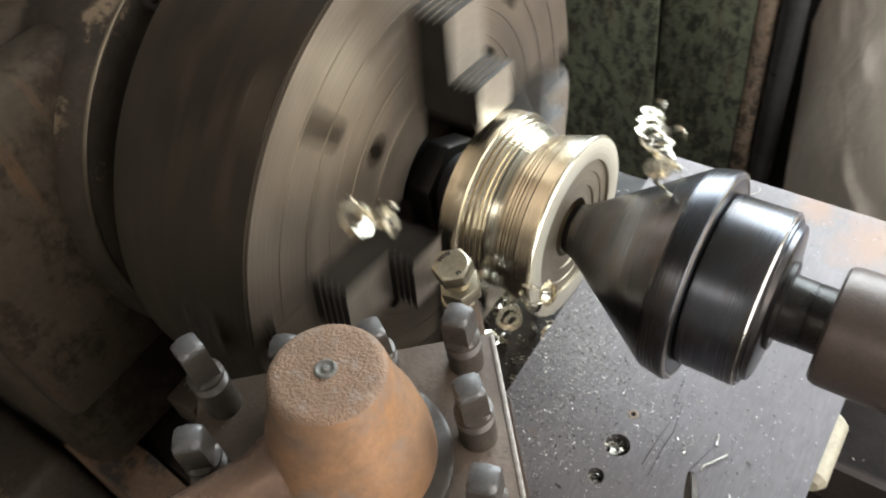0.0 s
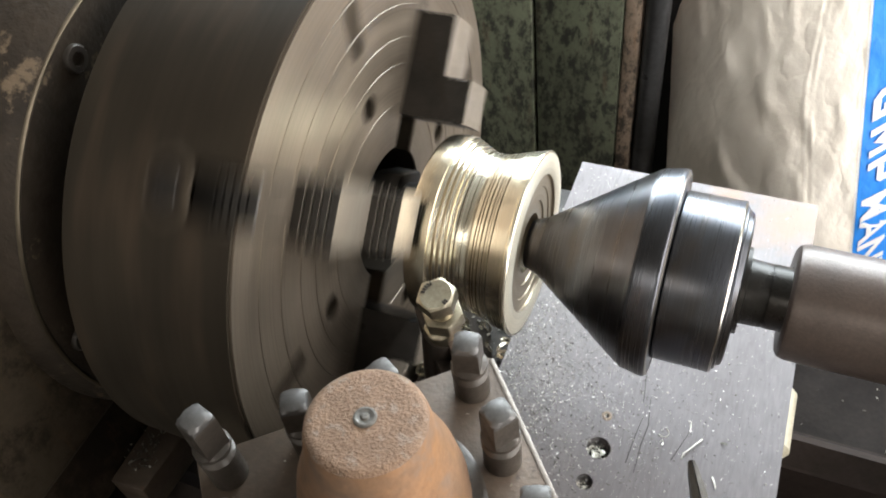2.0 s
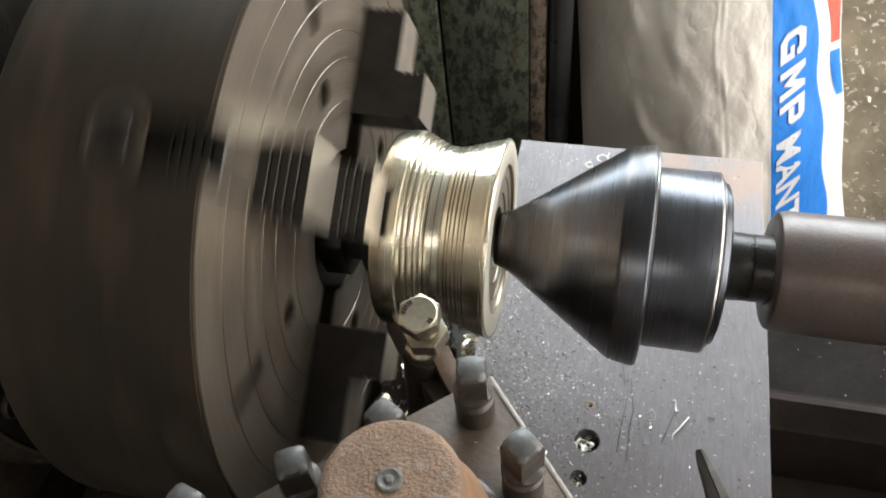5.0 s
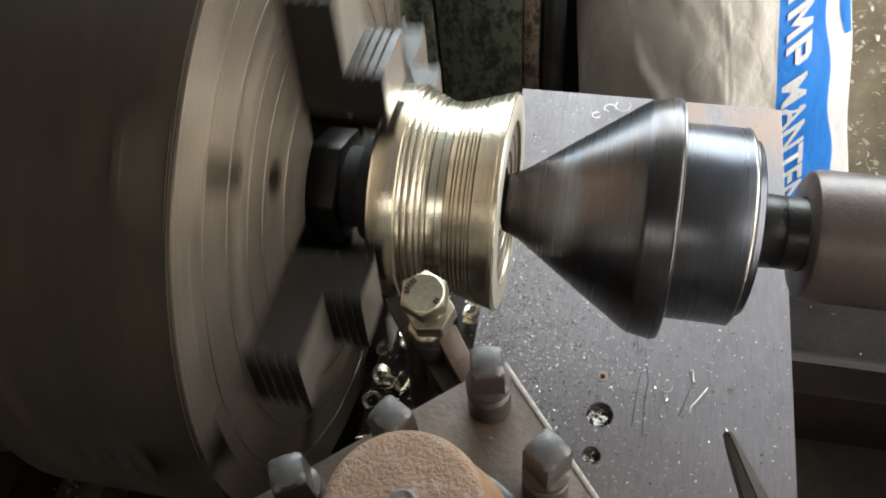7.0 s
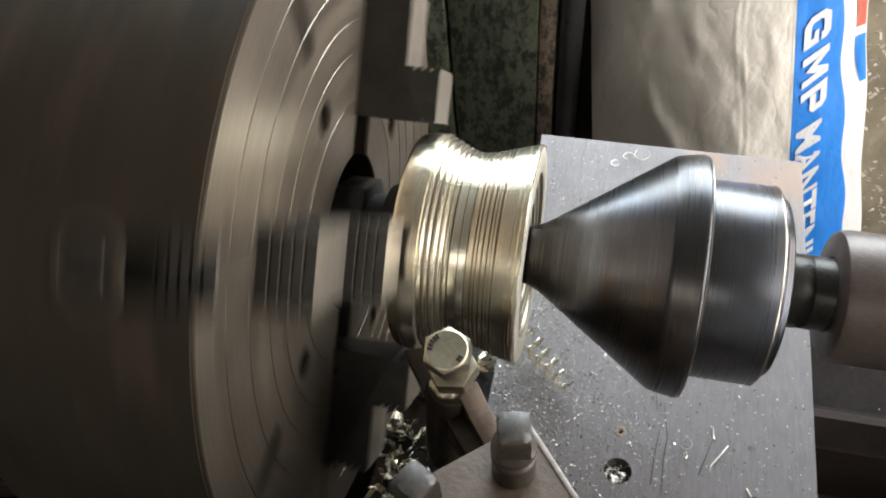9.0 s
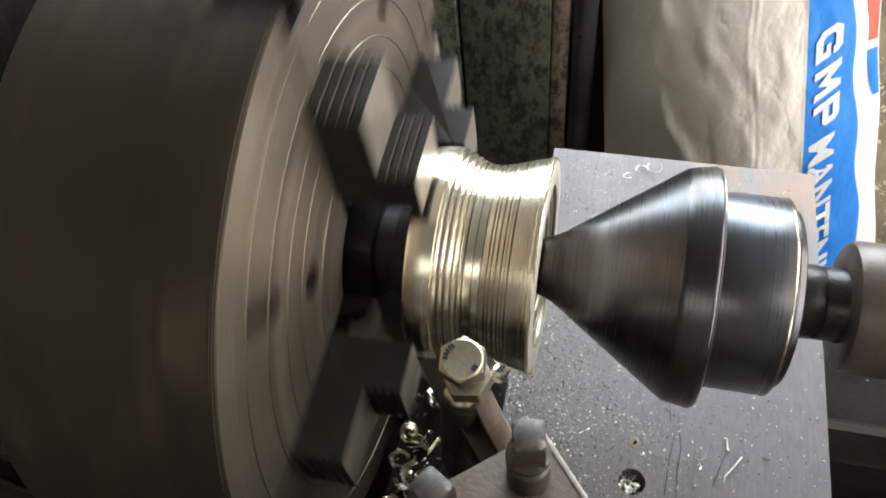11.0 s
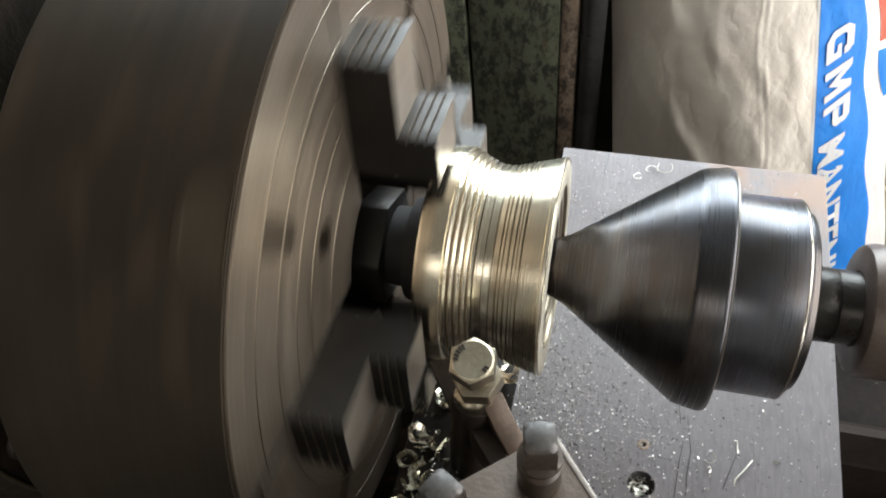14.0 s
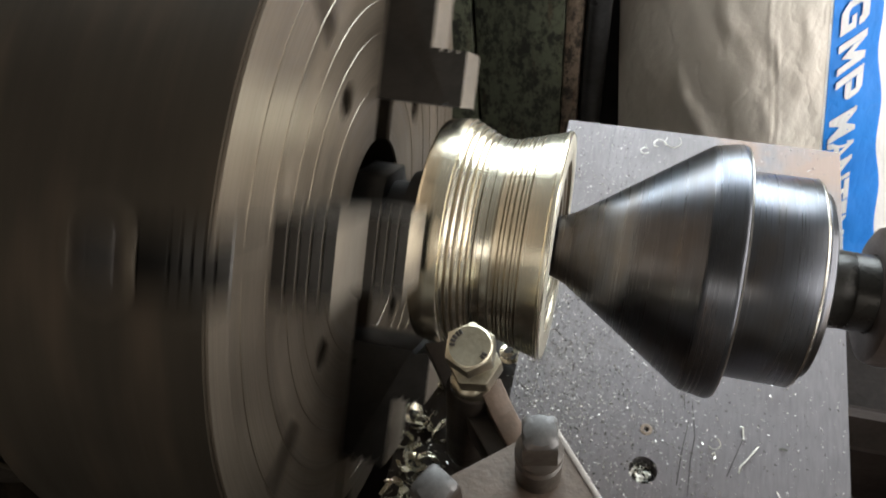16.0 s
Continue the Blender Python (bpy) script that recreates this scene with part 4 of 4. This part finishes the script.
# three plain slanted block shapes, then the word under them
H, B, W = 0.0245, 0.0065, 0.026
BLOCKS = (
    (
        ((0, 0.006), (B, 0.0085), (B, H - 0.0085), (0, H - 0.006)),
        ((0, H - 0.006), (B, H - 0.0085), (0.0085, H - B), (0.006, H)),
        ((0.006, H), (0.0085, H - B), (0.0194, H - B), (0.0225, H)),
        ((0.0225, H), (0.0194, H - B), (0.0195, H - 0.0085), (W, H - 0.0085), (W, H - 0.004)),
        ((0, 0.006), (0.006, 0), (0.0085, B), (B, 0.0085)),
        ((0.006, 0), (W, 0), (W, B), (0.0085, B)),
        ((0.0195, B), (W, B), (W, 0.0135), (0.0195, 0.0135)),
        ((0.0140, 0.0095), (0.0194, 0.0095), (0.0194, 0.0135), (0.0140, 0.0135)),
    ),
    (
        ((0, 0), (B, 0), (B, H), (0, H)),
        ((B, H), (B, H - 0.0115), (0.013, 0.003), (0.013, 0.0135)),
        ((W - B, H), (0.013, 0.0135), (0.013, 0.003), (W - B, H - 0.0115)),
        ((W - B, 0), (W, 0), (W, H), (W - B, H)),
    ),
    (
        ((0, 0), (B, 0), (B, H), (0, H)),
        ((B, H - 0.0060), (0.0165, H - 0.0060), (0.0190, H), (B, H)),
        ((0.0165, H - 0.0060), (0.0165, H - 0.0100), (0.0225, H - 0.0125), (0.0225, H - 0.0035), (0.0190, H)),
        ((B, H - 0.0158), (0.0190, H - 0.0158), (0.0225, H - 0.0125), (0.0165, H - 0.0100), (B, H - 0.0100)),
    ),
)
for z0, shape in zip((-0.152, -0.186, -0.2175), BLOCKS):
    on_stripe(shape, z0, 0.0075, "block_print", sack)
glyph(sack, "MANTENI", -0.2515, 0.0335)

brown = thing("brown_sack", "soiled brown woven sack lying behind, strewn with shavings", "sack")
part("cloth", sheet(lambda x, z: 0.42 + 0.30 * (z + 0.2) + 0.02 * noise.noise(Vector((x * 8, 3, z * 8))), 0.10, 0.62, -0.62, 0.10, 50, 60, 0.12), M_SACK2, brown, angle=80)
for z, x0 in ((-0.165, 0.205), (-0.235, 0.225)):
    for k in range(3):
        x = x0 + 0.024 * k
        part("print_bar", box((x, 0.395 + 0.30 * (z + 0.2), z), (x + 0.016, 0.40 + 0.30 * (z + 0.2), z + 0.022), 0.001, 1), M_GREENINK, brown, "dark green print")


# ---- swarf ----
def slivers(spots, seed, longest=0.0024):
    r = random.Random(seed)
    bm = bmesh.new()
    for x, y, z in spots:
        s = longest * (0.25 + 0.75 * r.random() ** 2.2)
        m = Matrix.Translation((x, y, z + s * 0.12)) @ Euler((r.uniform(-0.5, 0.5), r.uniform(-0.5, 0.5), r.uniform(0, 6.28))).to_matrix().to_4x4()
        w = s * r.uniform(0.2, 0.5)
        bend = s * r.uniform(0.0, 0.35)
        a, b, c, e = (bm.verts.new(m @ Vector(p)) for p in ((-s / 2, -w / 2, 0), (0, -w / 2, bend), (0, w / 2, bend), (-s / 2, w / 2, 0)))
        f, g = bm.verts.new(m @ Vector((s / 2, -w / 3, 0))), bm.verts.new(m @ Vector((s / 2, w / 3, 0)))
        bm.faces.new((a, b, c, e))
        bm.faces.new((b, f, g, c))
    return bm


rng = random.Random(11)
spots = []
for k in range(420):
    a, q = rng.uniform(0, 6.28), rng.random() ** 0.5
    if k % 3:
        spots.append((-0.0860 + 0.0057 * q * math.cos(a), -0.2030 + 0.0057 * q * math.sin(a), -0.0085 + 0.005 * rng.random()))
    else:
        spots.append((-0.0880 + 0.0038 * q * math.cos(a), -0.2230 + 0.0038 * q * math.sin(a), -0.0095 + 0.005 * rng.random()))
while len(spots) < 13500:
    x, y = rng.uniform(-0.149, -0.001), rng.uniform(-0.30, -0.001)
    near = math.exp(-max(0, x + 0.122) / 0.036) * math.exp(-abs(y + 0.175) / 0.090)
    if rng.random() < near + 0.030:
        spots.append((x, y, 0.0003))
chips = solid("swarf_chips", slivers(spots, 3, 0.0013), M_CHIP, "fine bright metal chips strewn on the slide", "metal chips", "stuff")
for x, y, r in ((-0.0860, -0.2030, 0.0058), (-0.0880, -0.2230, 0.0038)):
    heap = [(x - 0.25 * r + 0.7 * r * q * math.cos(a), y - 0.25 * r + 0.7 * r * q * math.sin(a), -0.0045 + 0.002 * q) for a, q in ((rng.uniform(0, 6.28), rng.random() ** 0.5) for _ in range(int(r * 9000)))]
    solid("hole_swarf", slivers(heap, 31, r * 0.75), M_LITTER, "pale chips caught in a drilled hole of the slide", "metal chips", "stuff")
wide = [(rng.uniform(-0.140, -0.004), rng.uniform(-0.27, -0.10), 0.0004) for _ in range(20)]
solid("swarf_flakes", slivers(wide, 8, 0.0036), M_CHIP, "larger pale metal flakes lying on the slide", "metal chips", "stuff")
low = [(rng.uniform(-0.203, -0.151), rng.uniform(-0.25, -0.01), -0.0335) for _ in range(500)] + [(rng.uniform(0.0, 0.25), rng.uniform(-0.31, -0.22), -0.1045) for _ in range(60)] + [(rng.gauss(-0.355, 0.005), rng.gauss(-0.262, 0.009), -0.0595) for _ in range(120)] + [(rng.uniform(0.01, 0.3), rng.uniform(-0.094, 0.0), -0.1240) for _ in range(60)]
far = [(x, 0.40 + 0.30 * (z + 0.2), z) for x, z in ((rng.uniform(0.10, 0.40), rng.uniform(-0.5, 0.05)) for _ in range(1500))]
solid("shavings", slivers(far, 21, 0.012), M_SHAVING, "pale shavings scattered on the brown sack", "metal shavings", "stuff")
dust = [in_post(rng.uniform(0.004, SIDE - 0.004), rng.uniform(0.004, SIDE - 0.004), PZ + 0.0003) for _ in range(130)]
solid("post_chips", slivers(dust, 22, 0.0013), M_CHIP, "fine chips dusted on the tool post", "metal chips", "stuff")
solid("swarf_litter", slivers(low, 9, 0.0034), M_CHIP, "metal chips littering the bed and saddle", "metal chips", "stuff")


def curl(seed, turns, radius, width, end=0.7, open_=(0.3, 0.8)):
    r = random.Random(seed)
    return ribbon(coil(turns, radius, radius * r.uniform(*open_), r, 11, end), width, 0.00018)


heap = bmesh.new()
for k in range(34):
    b = curl(40 + k, rng.uniform(0.8, 2.2), rng.uniform(0.0025, 0.006), rng.uniform(0.0012, 0.003))
    b.transform(Matrix.Translation((rng.uniform(-0.203, -0.155), rng.uniform(-0.24, -0.13), -0.030)) @ Euler((rng.uniform(0, 6), rng.uniform(0, 6), 0)).to_matrix().to_4x4())
    merge(heap, b)
solid("swarf_curls", heap, M_CURL, "heap of curled bronze swarf under the tool", "metal swarf", "stuff")
def lying(bm):
    solid("swarf_curl", bm, M_LITTER, "thin curl of bright swarf on the slide", "metal swarf", group="curls on the slide")


for k, (x, y, r, turns) in enumerate(((-0.097, -0.012, 0.0048, 0.8), (-0.104, -0.018, 0.0036, 0.8), (-0.089, -0.009, 0.0062, 0.8), (-0.0565, -0.1850, 0.0036, 0.7), (-0.074, -0.020, 0.0040, 0.5), (-0.083, -0.026, 0.0030, 0.6))):
    b = curl(90 + k, turns, r * 0.8, 0.0004)
    b.transform(pose(x, y, 0.0012, 0, 0, 70 * k))
    lying(b)
for path in (((-0.0458, -0.1962), (-0.0455, -0.1932), (-0.0432, -0.1900), (-0.0411, -0.1870), (-0.0381, -0.1822)), ((-0.0462, -0.1743), (-0.0450, -0.1746), (-0.0447, -0.1780), (-0.0445, -0.1804)), ((-0.0575, -0.1900), (-0.0566, -0.1890), (-0.0560, -0.1905), (-0.0566, -0.1922)), ((-0.030, -0.2010), (-0.0285, -0.2040), (-0.0275, -0.2065))):
    lying(ribbon([Vector((x, y, 0.0007 + 0.0006 * (i % 2))) for i, (x, y) in enumerate(path)], 0.0006, 0.0002))


# ---- flying swarf ----
def strand(seed, turns, radius, width, label, tangle=False):
    bm = curl(seed, turns, radius, width * 0.75, 0.6, (0.9, 1.6))
    if tangle:
        for k, (dx, dz) in enumerate(((0.3, 0.2), (-0.5, 0.9))):
            b = curl(seed + 50 + k, turns * 0.5, radius * 1.1, width * 0.7, 0.5, (1.2, 2.2))
            b.transform(pose(dx * radius, 0.2 * radius, dz * radius * turns, 70 + 60 * k, 40, 110 * k))
            merge(bm, b)
    return solid("flying_swarf", bm, M_CURL, label, "metal swarf", group="flying swarf", angle=60)


FLY = []
for seed, turns, radius, width in ((1, 3.0, 0.0070, 0.0026), (2, 3.2, 0.0044, 0.0030), (3, 2.0, 0.0066, 0.0024), (4, 1.5, 0.0062, 0.0044), (5, 1.9, 0.0055, 0.0030), (6, 1.6, 0.0060, 0.0048), (7, 2.0, 0.0050, 0.0036), (8, 1.6, 0.0064, 0.0024)):
    FLY.append(strand(seed, turns, radius, width, "springy bronze swarf curl thrown off the roller", seed in (1, 2, 4, 6, 7)))
COIL = strand(9, 5.0, 0.0054, 0.0034, "long springy coil of thin bronze swarf")


# ---- what moves ----
def spin(x):
    return [(n / 30, pose(x, AY, AZ, JAW_AT + RATE * (n / 30 - 12.5))) for n in range(481)]


def motions():
    walk(chuck, spin(CHUCK_X))
    walk(work, spin(-0.1810))
    walk(turn_head, [(n / 30, pose(0, 0, 0, RATE * (n / 30 - 12.5))) for n in range(481)])
    # the curls are thrown up, whirl about the roller and drop behind the slide
    drop = ((1.2, (-0.135, 0.030, 0.02)), (1.4, (-0.120, 0.120, -0.35)), (1.7, (-0.120, 0.170, -0.940)))
    under = (-0.160, -0.150, 0.020)
    paths = (
        ((0.0, (-0.131, -0.075, 0.082)), (0.3, (-0.150, -0.110, 0.138)), (0.5, (-0.153, -0.122, 0.130)), (1.0, (-0.151, -0.050, 0.124)), *drop),
        ((0.0, (-0.098, -0.140, 0.132)), (0.5, (-0.158, -0.100, 0.122)), (1.0, (-0.161, -0.090, 0.124)), *drop),
        ((0.0, (-0.144, -0.204, 0.112)), (0.5, (-0.160, -0.120, 0.128)), (1.0, (-0.148, -0.118, 0.128)), *drop),
        ((0.0, (-0.129, -0.196, 0.098)), (0.5, under), (0.8, (-0.180, -0.150, 0.150)), (1.0, (-0.180, -0.200, 0.128)), (1.3, (-0.194, -0.215, 0.04)), (1.7, (-0.190, -0.210, -0.027))),
        ((0.0, (-0.138, -0.210, 0.086)), (0.5, under), (1.0, (-0.174, -0.219, 0.116)), (1.3, (-0.190, -0.215, 0.02)), (1.6, (-0.180, -0.195, -0.027))),
        ((0.0, (-0.188, -0.240, 0.152)), (0.5, (-0.175, -0.160, 0.000)), (0.8, (-0.182, -0.120, 0.160)), (1.0, (-0.186, -0.172, 0.158)), (1.3, (-0.188, -0.160, 0.150)), (1.6, (-0.196, -0.230, 0.03)), (1.9, (-0.195, -0.235, -0.027))),
        ((0.0, (-0.186, -0.226, 0.136)), (0.5, (-0.175, -0.160, 0.000)), (0.9, (-0.180, -0.130, 0.150)), (1.0, (-0.184, -0.186, 0.146)), (1.4, (-0.190, -0.220, 0.04)), (1.7, (-0.170, -0.225, -0.027))),
        ((0.0, (-0.120, -0.090, 0.088)), (0.5, (-0.150, -0.128, 0.132)), (1.0, (-0.150, -0.168, 0.136)), (1.3, (-0.165, -0.210, 0.05)), (1.6, (-0.165, -0.200, -0.027))),
    )
    for k, (ob, path) in enumerate(zip(FLY, paths)):
        rows = [(t, pose(*p, 40 * i + 50 * k, 25 * i, 35 * i)) for i, (t, p) in enumerate(path)]
        walk(ob, rows + [(16.0, rows[-1][1])])
    # a long coil springs up once from the heap and falls back
    lies = pose(-0.185, -0.215, -0.027, 90, 0, 20)
    up = pose(-0.137, -0.146, 0.010, 90, 0, 43)
    walk(COIL, [(0.0, lies), (8.8, lies), (8.9, pose(-0.140, -0.150, 0.016, 90, 0, 35)), (9.0, up), (9.1, pose(-0.143, -0.160, 0.014, 90, 0, 60)), (9.25, pose(-0.165, -0.195, 0.010, 90, 0, 60)), (9.4, lies), (16.0, lies)])


motions()
